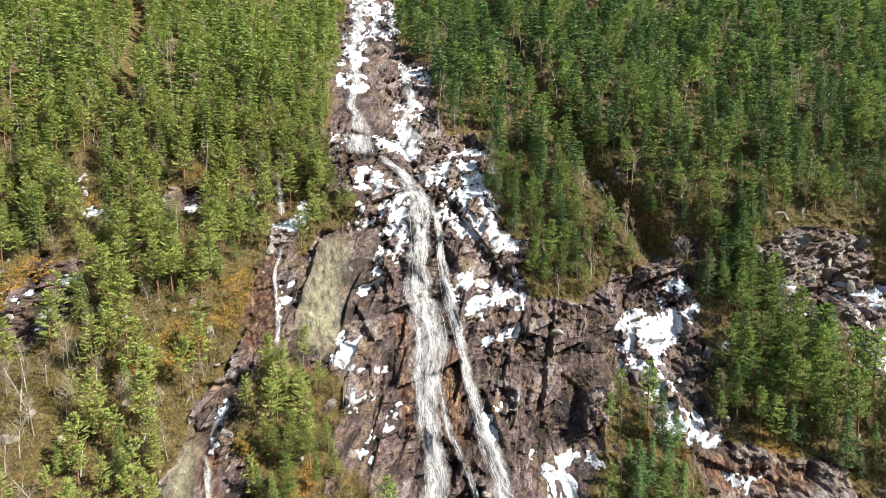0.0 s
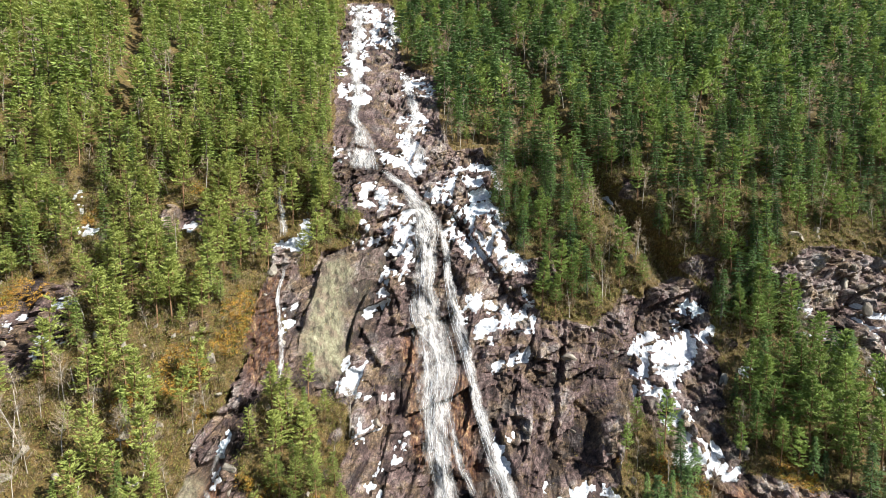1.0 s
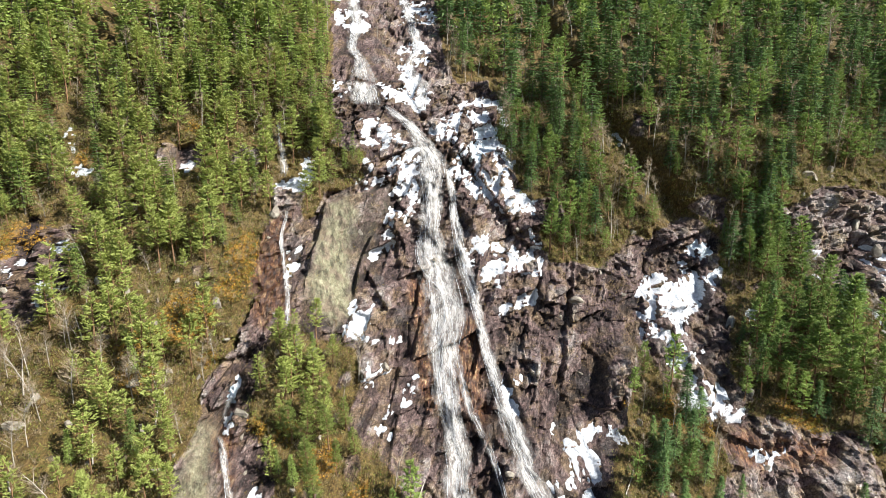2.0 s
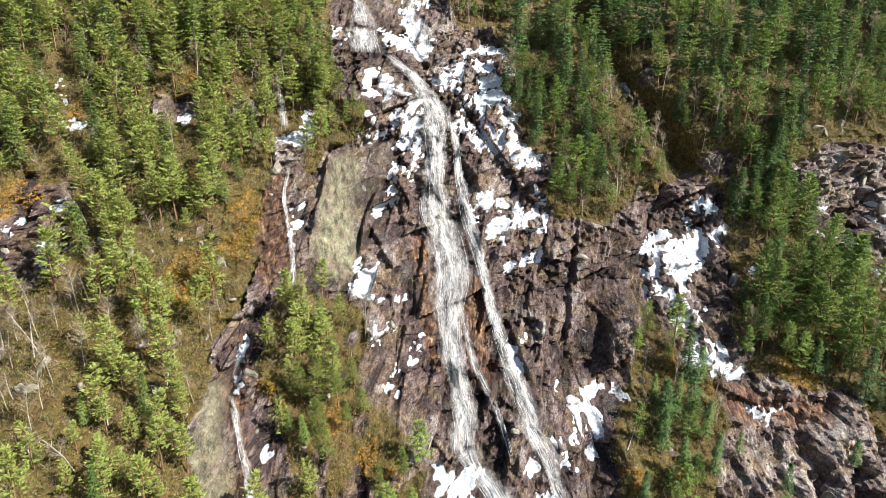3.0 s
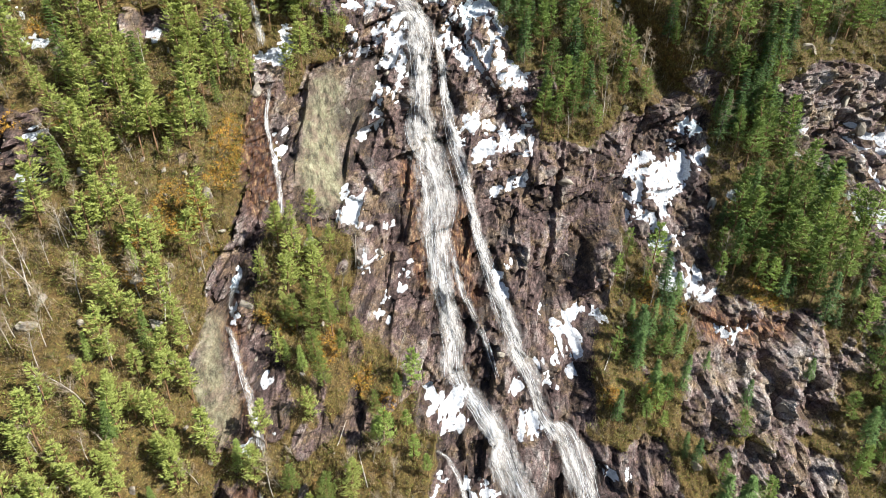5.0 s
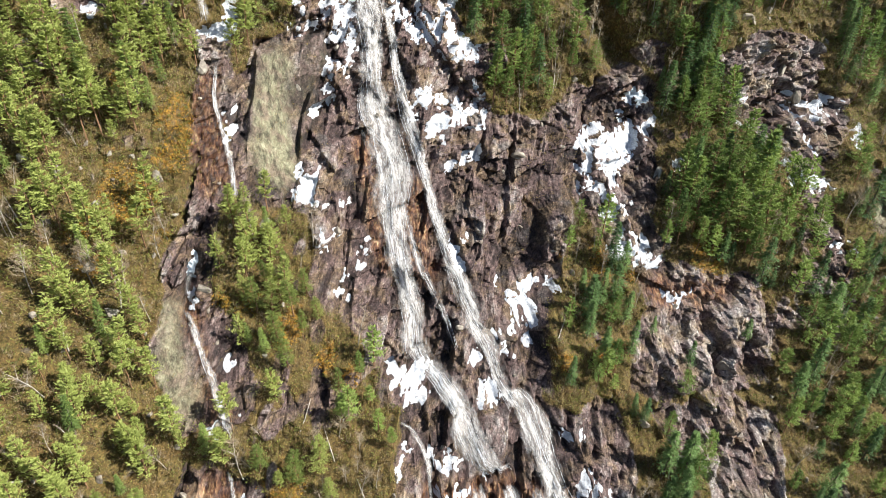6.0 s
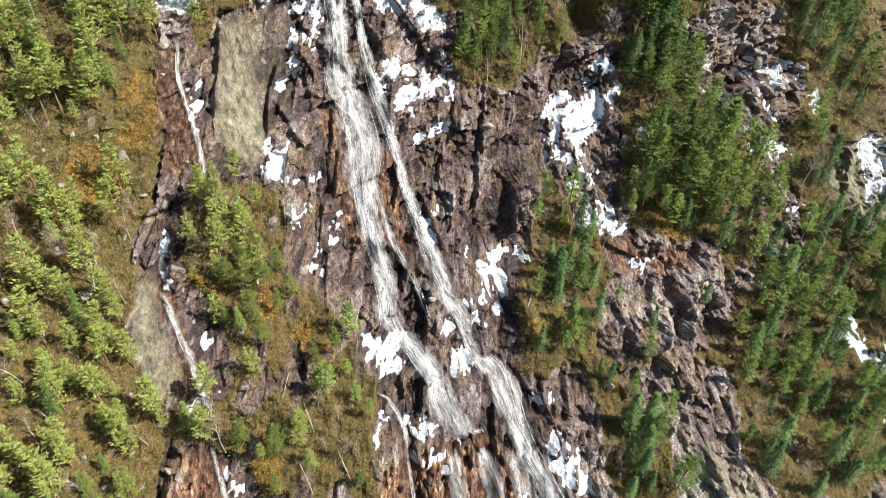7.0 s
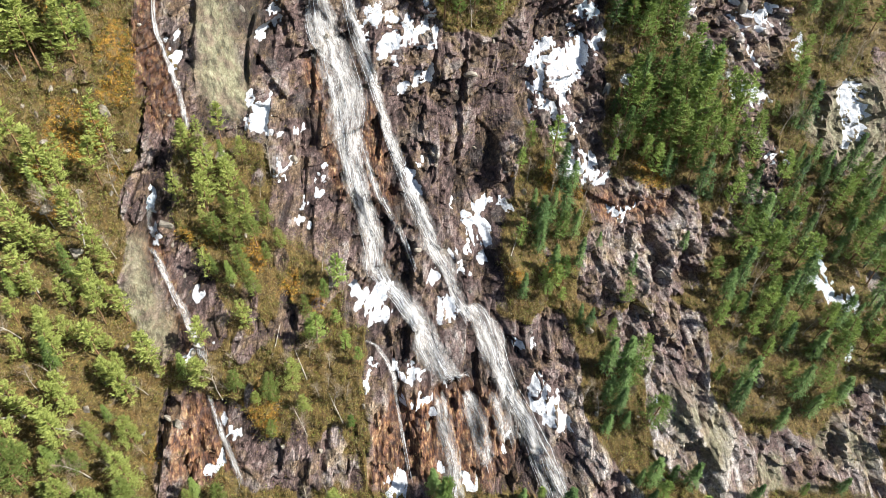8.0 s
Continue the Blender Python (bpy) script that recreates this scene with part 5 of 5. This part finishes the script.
grove("birch_tree", [(-24.8, 90.2, 7), (-20.2, 74.2, 7), (-20.7, 62.6, 6), (-21.7, 100.6, 8), (-23.0, 68.8, 6), (-28.7, 94.6, 7), (-18.6, 57.0, 6), (1.2, 57.8, 8), (3.8, 51.3, 8), (-1.0, 52.4, 7), (3.2, 65.1, 8)])
grove("spruce_tree", [(-30.3, 20.5, 8), (-27.5, 23.1, 7), (-32.3, 19.8, 7), (-29.4, 27.2, 9), (-34.3, 21.1, 7), (-25.9, 26.5, 7), (-31.7, 30.7, 9)])
grove("pine_tree", [(-31.9, -30.8, 9), (-28.6, -32.3, 10), (-24.9, -31.8, 9.5), (-33.9, -28.7, 7), (-22.4, -29.3, 7), (-26.5, -26.5, 7), (-30.2, -27.2, 7), (-27.5, -35.0, 8)])
grove("spruce_tree", [(37.4, -22.8, 9), (39.1, -34.8, 10), (42.6, -33.9, 10), (39.6, -39.4, 11), (43.3, -37.9, 9), (37.3, -43.2, 10), (39.3, -45.9, 10), (43.7, -42.4, 9), (55.3, -44.6, 7), (52.2, -48.0, 7), (68.6, -40.6, 6), (49.1, -39.4, 5)])
grove("pine_tree", [(59.9, -25.1, 11), (64.1, -23.2, 14), (66.1, -25.0, 13), (69.8, -24.0, 15), (72.2, -24.9, 14), (74.3, -26.7, 13), (78.0, -25.7, 16), (80.9, -27.7, 15), (64.4, -18.4, 13), (68.8, -16.3, 14), (72.8, -16.2, 14), (75.7, -18.1, 15), (79.4, -20.0, 15), (64.4, -13.4, 11), (69.1, -11.3, 12), (74.6, -10.2, 14), (76.9, -12.2, 14), (55.6, -26.2, 8), (69.5, -5.9, 13), (74.3, -3.5, 13), (68.4, -2.4, 12), (74.2, 2.7, 12)])
grove("pine_tree", [(19.0, 21.4, 13), (23.7, 18.7, 13), (25.2, 11.9, 12), (27.4, 6.7, 14), (30.0, 4.0, 11), (22.2, 2.9, 13), (25.3, 1.0, 11), (33.4, 10.6, 10), (37.5, 10.6, 9), (17.2, 31.6, 12), (21.4, 30.1, 12), (42.3, 7.9, 9), (48.4, 9.2, 8), (56.4, 20.0, 8)])
grove("pine_tree", [(-16.5, -44.1, 7), (-12.5, -41.4, 7), (-23.1, -35.0, 7), (-25.9, -37.8, 8), (-28.3, -34.6, 7), (-20.2, -32.8, 6)])
grove("pine_tree", [(71.7, -20.1, 11), (74.2, -30.4, 11), (109.2, -11.3, 11), (110.6, -19.3, 10), (128.6, -4.0, 12), (135.3, -4.9, 12), (121.2, -36.2, 11), (125.4, -43.5, 12), (114.0, -44.7, 12), (92.9, -25.8, 12), (99.0, -33.7, 11), (90.3, -48.0, 12), (84.6, -41.8, 11), (78.1, -54.2, 9), (81.7, -58.3, 9), (93.9, -55.7, 12), (97.9, -59.6, 12), (100.5, -63.5, 11), (86.1, -65.7, 9), (75.9, -48.2, 8), (101.1, -49.2, 12), (116.5, -52.2, 13), (113.7, -60.0, 12), (83.5, -61.9, 8), (92.7, -69.7, 8), (63.1, -26.7, 10)])
grove("spruce_tree", [(114.2, -43.3, 13), (120.3, -41.8, 14), (122.6, -44.9, 13), (113.4, -48.9, 14), (117.6, -50.1, 13), (109.3, -58.9, 11), (117.5, -38.9, 13), (124.7, -37.7, 13), (115, -55.1, 12), (112.8, -40.6, 13), (118.6, -46.5, 14), (105.6, -57.8, 9), (109.4, -62.4, 11)])



def scatter(x0, x1, z0, z1, gap, seed):
    """Jittered spots over a part of the slope, with gap metres between them."""
    r = np.random.default_rng(seed)
    xs, zs = np.arange(x0, x1, gap), np.arange(z0, z1, gap * 0.72)
    x, z = [a.ravel() for a in np.meshgrid(xs, zs)]
    x, z = x + r.uniform(-0.48, 0.48, len(x)) * gap, z + r.uniform(-0.48, 0.48, len(z)) * gap * 0.72
    return x, z, r


# open ground in the wood, ground with leafless brush only, and rocky ground with few trees
CLEARINGS = [
    [(-99.5, 37.7), (-93.5, 37.9), (-88.3, 27.2), (-81.0, 19.5), (-86.2, 17.0), (-92.6, 21.4)],
    [(-100.6, 9.4), (-91.4, 9.4), (-81.9, 7.1), (-78.0, 2.2), (-80.3, -2.9), (-79.9, -8.5), (-82.4, -11.2), (-84.7, -14.6), (-89.7, -16.2)],
    [(-69.1, 26.9), (-64.2, 27.0), (-61.0, 19.7), (-55.2, 7.4), (-58.6, 6.9), (-65.0, 14.6)],
    [(-42.9, 15.9), (-38.6, 3.6), (-44.5, -8.3), (-40.2, -16.8), (-44.3, -17.0), (-49.0, -11.6), (-49.0, -7.5), (-46.9, -6.1), (-44.8, 1.5)],
]
BRUSHY = [
    [(-92.0, -15.3), (-76.9, -10.5), (-65.5, -16.4), (-61.6, -25.6), (-68.4, -33.1), (-77.8, -36.2), (-92.0, -36.0)],
    [(35.1, 27.1), (43.1, 33.7), (53.4, 21.4), (66.2, 16.0), (67.2, 8.0), (57.9, 9.3), (37.1, 5.3)],
]
ROCKY = [
    [(-69.5, 4.2), (-50.5, -3.8), (-49.7, -9.1), (-52.2, -17.7), (-64.1, -11.1), (-72.4, -3.0)],
    [(77.9, 16.0), (92.2, 24.2), (112.3, 20.2), (105.8, -8.9), (85.8, -10.1), (83.6, 1.5), (79.2, 6.7)],
]


DENSE = [
    [(34.2, -29.6), (44.7, -28.3), (47.9, -35.1), (46.4, -44.2), (38.3, -50.1), (30.5, -46.2)],
    [(87.0, -33.7), (103.7, -36.8), (109.0, -52.3), (103.9, -66.2), (92.7, -70.2), (83.0, -60.1), (85.0, -48.8)],
    [(44.0, -52.2), (53.4, -56.7), (52.8, -70.3), (42.0, -70.4), (36.7, -63.5)],
    [(63.5, -8.7), (80.3, -7.0), (90.9, -16.8), (93.0, -28.4), (72.3, -29.9), (59.8, -24.0)],
    [(-35.4, -26.0), (-27.4, -25.0), (-22.9, -33.0), (-27.0, -39.0), (-35.3, -35.0)],
    [(-68.7, -25.6), (-59.7, -22.8), (-51.1, -32.2), (-50.1, -43.3), (-55.2, -49.8), (-63.4, -44.3), (-68.2, -38.0)],
]


def within(polys, x, z):
    return np.max([inside(p, x, z) for p in polys], axis=0)


tx, tz, tr = scatter(-122, 132, -84, 46, 3.6, 3)
bare = rockiness(tx, tz)
ty = surface(tx, tz, bare)
thick_wood = fbm(tx, tz, 15, 3, 400)
dense = within(DENSE, tx, tz) > 0
free = ((bare < 0.45) | dense) & (within(CLEARINGS, tx, tz) < 0)
free &= ~((tx > 93) & (tx < 107) & (tz > -18) & (tz < 4))        # the icy gully stays open
free &= ~((tx > -50) & (tx < -43) & (tz > -9) & (tz < 11))       # so does the mossy edge of the side stream
for a, c in list(PLANTED):
    free &= np.hypot(tx - a, tz - c) > 2.3
for p, big_field in SNOWS:
    if not big_field:
        free &= inside(p, tx, tz) < -0.6
        free &= (tx < 60) | (inside(p, tx, tz + 2.5) < -0.3)
brushy, rocky = within(BRUSHY, tx, tz) > 0, within(ROCKY, tx, tz) > 0
for x, z, y, w, gul, brush, stony, thick in zip(tx[free], tz[free], ty[free], thick_wood[free], gully(tx, tz)[free], brushy[free], rocky[free], dense[free]):
    u = tr.uniform()
    left = x < -15
    if left:
        keep = 0.86 if z > 5 else 0.88
        kind = ("pine_tree" if u < 0.62 else "spruce_tree" if u < 0.82 else "birch_tree") if z > 8 else ("pine_tree" if u < 0.60 else "birch_tree" if u < 0.9 else "spruce_tree")
    else:
        keep = 0.72 if z > -5 else 0.6
        kind = "spruce_tree" if u < 0.5 else "pine_tree" if u < 0.8 else "birch_tree"
    if brush:
        keep, kind = 0.8, ("birch_tree" if u < 0.88 else "pine_tree")
    if stony:
        keep = 0.2
    if -36 < x < 0 and z < -30:
        keep, kind = 0.5, ("birch_tree" if u < 0.6 else "pine_tree")
    if thick:
        keep, kind = 0.95, ("pine_tree" if u < (0.75 if left else 0.5) else "spruce_tree" if u < 0.92 else "birch_tree")
    if tr.uniform() > keep + 0.35 * w or gul < 3.0:
        continue
    tall = {"pine_tree": 10.5, "spruce_tree": 11.0, "birch_tree": 8.0}[kind] * (0.55 + 0.85 * tr.uniform() ** 1.1)
    plant(kind, x, z, tall * (0.85 if z < -25 else 1.0), y)

# the wood higher up, too many to tell apart
tx, tz, tr = scatter(-290, 290, 44, 184, 4.2, 4)
thick_wood, gul = fbm(tx, tz, 20, 3, 410), gully(tx, tz)
bare = rockiness(tx, tz)
ty = surface(tx, tz, bare)
for x, z, y, b, w, gl in zip(tx, tz, ty, bare, thick_wood, gul):
    if b > 0.45 or gl < 3.0 or tr.uniform() > 0.9 + 0.5 * w or abs(x) > 0.74 * y + 8:
        continue
    if z > 130 and tr.uniform() < 0.35:
        continue
    u = tr.uniform()
    kind = "spruce_tree" if u < 0.55 else "pine_tree" if u < 0.82 else "birch_tree"
    # Tint is raised on the left to stand for brighter sunlight.
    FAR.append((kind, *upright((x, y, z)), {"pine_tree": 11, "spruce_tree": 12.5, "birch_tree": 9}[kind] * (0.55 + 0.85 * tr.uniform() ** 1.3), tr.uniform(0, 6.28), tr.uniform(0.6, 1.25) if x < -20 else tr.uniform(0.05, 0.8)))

ROUGH = {k: [[f(sd, d) for sd in (51, 52, 53, 54, 55)] for d in (0.7, 0.4)] for k, f in (("pine_tree", pine_shape), ("spruce_tree", spruce_shape), ("birch_tree", birch_shape))}
# The western woods take the needle copies with sunlight in their colour.
for kind, west, leaf, bark in (("pine_tree", True, PINE_SUNLIT, PINE_BARK), ("pine_tree", False, PINE_LEAF, PINE_BARK), ("spruce_tree", True, SPRUCE_SUNLIT, GREY_BARK), ("spruce_tree", False, SPRUCE_LEAF, GREY_BARK), ("birch_tree", True, TWIG, PALE_BARK), ("birch_tree", False, TWIG, PALE_BARK)):
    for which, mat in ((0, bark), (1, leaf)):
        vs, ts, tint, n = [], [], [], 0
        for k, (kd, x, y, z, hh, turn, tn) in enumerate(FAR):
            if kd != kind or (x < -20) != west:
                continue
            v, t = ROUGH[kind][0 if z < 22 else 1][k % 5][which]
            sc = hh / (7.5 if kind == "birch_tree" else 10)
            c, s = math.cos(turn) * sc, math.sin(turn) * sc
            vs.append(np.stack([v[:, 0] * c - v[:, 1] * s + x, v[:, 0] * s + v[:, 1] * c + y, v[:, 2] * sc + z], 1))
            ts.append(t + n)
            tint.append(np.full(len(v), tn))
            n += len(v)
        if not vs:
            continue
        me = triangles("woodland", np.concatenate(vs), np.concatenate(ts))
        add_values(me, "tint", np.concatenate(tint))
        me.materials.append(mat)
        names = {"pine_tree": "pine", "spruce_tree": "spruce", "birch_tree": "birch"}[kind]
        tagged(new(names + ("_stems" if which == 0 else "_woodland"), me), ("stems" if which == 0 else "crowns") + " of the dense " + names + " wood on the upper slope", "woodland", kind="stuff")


# ---------------------------------------------------------------- undergrowth
def low_growth(name, label, gap, keep, leaf_count, size, leaf_len, leaf_wide, material, seed, rock_limit, rise, spots=None):
    x, z, r = scatter(-125, 135, -86, 50, gap, seed)
    rk = rockiness(x, z)
    ok = (rk < rock_limit) & (r.uniform(size=len(x)) < keep + 0.5 * fbm(x, z, 9, 3, seed))
    if spots:
        ok &= np.min([np.hypot(x - sx, z - sz) / sr for sx, sz, sr in spots], axis=0) < 1.0 + 0.5 * fbm(x, z, 3, 3, seed + 1)
    for p, big_field in SNOWS:
        if not big_field:
            ok &= inside(p, x, z) < 0
    for q in FALLS:
        for x0, z0, w0 in q[::4]:
            ok &= np.hypot(x - x0, z - z0) > w0 * 0.5 + 0.6
    x, z, y = x[ok], z[ok], surface(x[ok], z[ok], rk[ok])
    n = len(x)
    radius = size * r.uniform(0.5, 1.4, n)
    who = np.repeat(np.arange(n), leaf_count)
    off = r.normal(0, 0.5, (len(who), 3)) * radius[who][:, None]
    off[:, 2] = np.abs(off[:, 2]) * rise
    bunch = Bunch()
    bunch.leaves(upright(np.stack([x, y - 0.05, z], 1))[who] + off, off * 0.7 + r.normal(0, 0.4, off.shape) + (0, -0.1, 0.5 * rise), leaf_len, leaf_wide, r)
    v, t = bunch.arrays()
    me = triangles(name, v, t)
    add_values(me, "tint", np.repeat(np.repeat(r.uniform(size=n), leaf_count), 3))
    me.materials.append(material)
    tagged(new(name, me), label, "undergrowth", kind="stuff")


low_growth("juniper_shrubs", "low olive-green shrubs on the slope", 1.45, 0.7, 26, 1.25, 0.40, 0.16, SHRUB_LEAF, 61, 0.75, 1.1)
low_growth("dry_grass", "tufts of dry yellow grass and heather", 1.0, 0.65, 10, 0.5, 0.50, 0.10, GRASS_LEAF, 62, 0.8, 1.0)
low_growth("ledge_grass", "tufts of yellow grass on the rock ledges", 1.0, 0.02, 9, 0.5, 0.36, 0.10, GRASS_LEAF, 65, 1.01, 0.9)
ORANGE_LEAF = leaf_material("orange_moss", (0.26, 0.12, 0.020), (0.70, 0.44, 0.07), 0.0, 0.2)
low_growth("orange_moss", "orange-yellow moss and withered bracken", 0.7, 0.85, 13, 0.45, 0.34, 0.16, ORANGE_LEAF, 64, 0.95, 0.8, ORANGE_MOSS)
low_growth("bare_saplings", "leafless brown saplings and brush", 1.7, 0.65, 22, 1.0, 1.1, 0.045, TWIG, 63, 0.75, 2.0)


# ---------------------------------------------------------------- loose blocks and fallen trunks
def boulder_mesh(seed):
    r = random.Random(seed)
    bm = bmesh.new()
    bmesh.ops.create_icosphere(bm, subdivisions=2, radius=0.62)
    for k in range(7):
        way = Vector((r.gauss(0, 1), r.gauss(0, 1), r.gauss(0, 1))).normalized()
        d = r.uniform(0.18, 0.42)
        for v in bm.verts:
            over = v.co.dot(way) - d
            if over > 0:
                v.co -= way * over
    me = bpy.data.meshes.new("boulder")
    bm.to_mesh(me)
    bm.free()
    me.materials.append(STONE)
    return me


BOULDERS = [boulder_mesh(k) for k in range(6)]
bx, bz, br = scatter(-120, 125, -80, 40, 5.0, 71)
chance = br.uniform(size=len(bx))
take = chance < 0.10 + 0.14 * step(-36, -46, bx) + 0.45 * (within(ROCKY, bx, bz) > 0) + 0.12 * fbm(bx, bz, 14, 2, 77) + 0.12 * step(30, 60, bx) * step(-20, -40, bz)
bx, bz = bx[take], bz[take]
by = surface(bx, bz)
for k in range(min(280, len(bx))):
    size = br.uniform(0.6, 1.0) * (3.2 if br.uniform() < (0.3 if bx[k] < -40 or bx[k] > 75 else 0.12) else 1.5)
    ob = tagged(new("boulder", BOULDERS[k % 6]), "angular brown-grey boulder lodged on the slope", "boulder", "boulders on the slope")
    ob.matrix_basis = pose(*upright((bx[k], by[k] + 0.1, bz[k])), br.uniform(0, 360), br.uniform(0, 360), br.uniform(0, 360)) @ Matrix.Diagonal((size * 1.3, size, size * 0.8, 1))


def fallen_log(x, z, length, turn, thick):
    a, b = on_ground(x, z), on_ground(x + length * math.cos(radians(turn)), z + length * math.sin(radians(turn)))
    mid = (a + b) / 2
    mid.y = min(mid.y, float(surface(mid.x, mid.z)[0]))
    up = Vector((0, -0.2, 0.1))
    bunch = Bunch()
    bunch.add(*tube([a + up, mid + up + Vector((0, -0.1, 0.1)), b + up], [thick, thick * 0.8, thick * 0.35], 6))
    r = random.Random(int(x * 10))
    for k in range(5):
        p = a.lerp(b, r.uniform(0.3, 0.9)) + up
        bunch.add(*tube([p, p + Vector((r.uniform(-1, 1), -r.uniform(0.2, 0.8), r.uniform(0, 1))) * 0.9], [thick * 0.3, 0.01], 3))
    v, t = bunch.arrays()
    me = triangles("fallen_log", upright(v), t, True)
    me.materials.append(DEAD_WOOD)
    tagged(new("fallen_log", me), "bleached grey fallen trunk lying across the slope", "log", "fallen logs")


for spec in ((-8.5, -38.8, 4.5, 62, 0.13), (-58, -49, 5, 150, 0.13), (-66, -44, 6, 160, 0.15), (-53, -56, 4.5, 120, 0.12), (-70, -33, 6, 125, 0.14), (-62, -30, 5, 118, 0.12), (-77, -20, 7, 130, 0.15), (-72, -12, 6, 128, 0.14), (-55, -26, 4, 100, 0.12), (-18, -52, 5, 110, 0.12), (-24, -47, 4, 60, 0.11), (28, -38, 4, 40, 0.1), (83, -22, 5, 10, 0.14), (-12, -60, 5, 115, 0.12)):
    fallen_log(*spec)
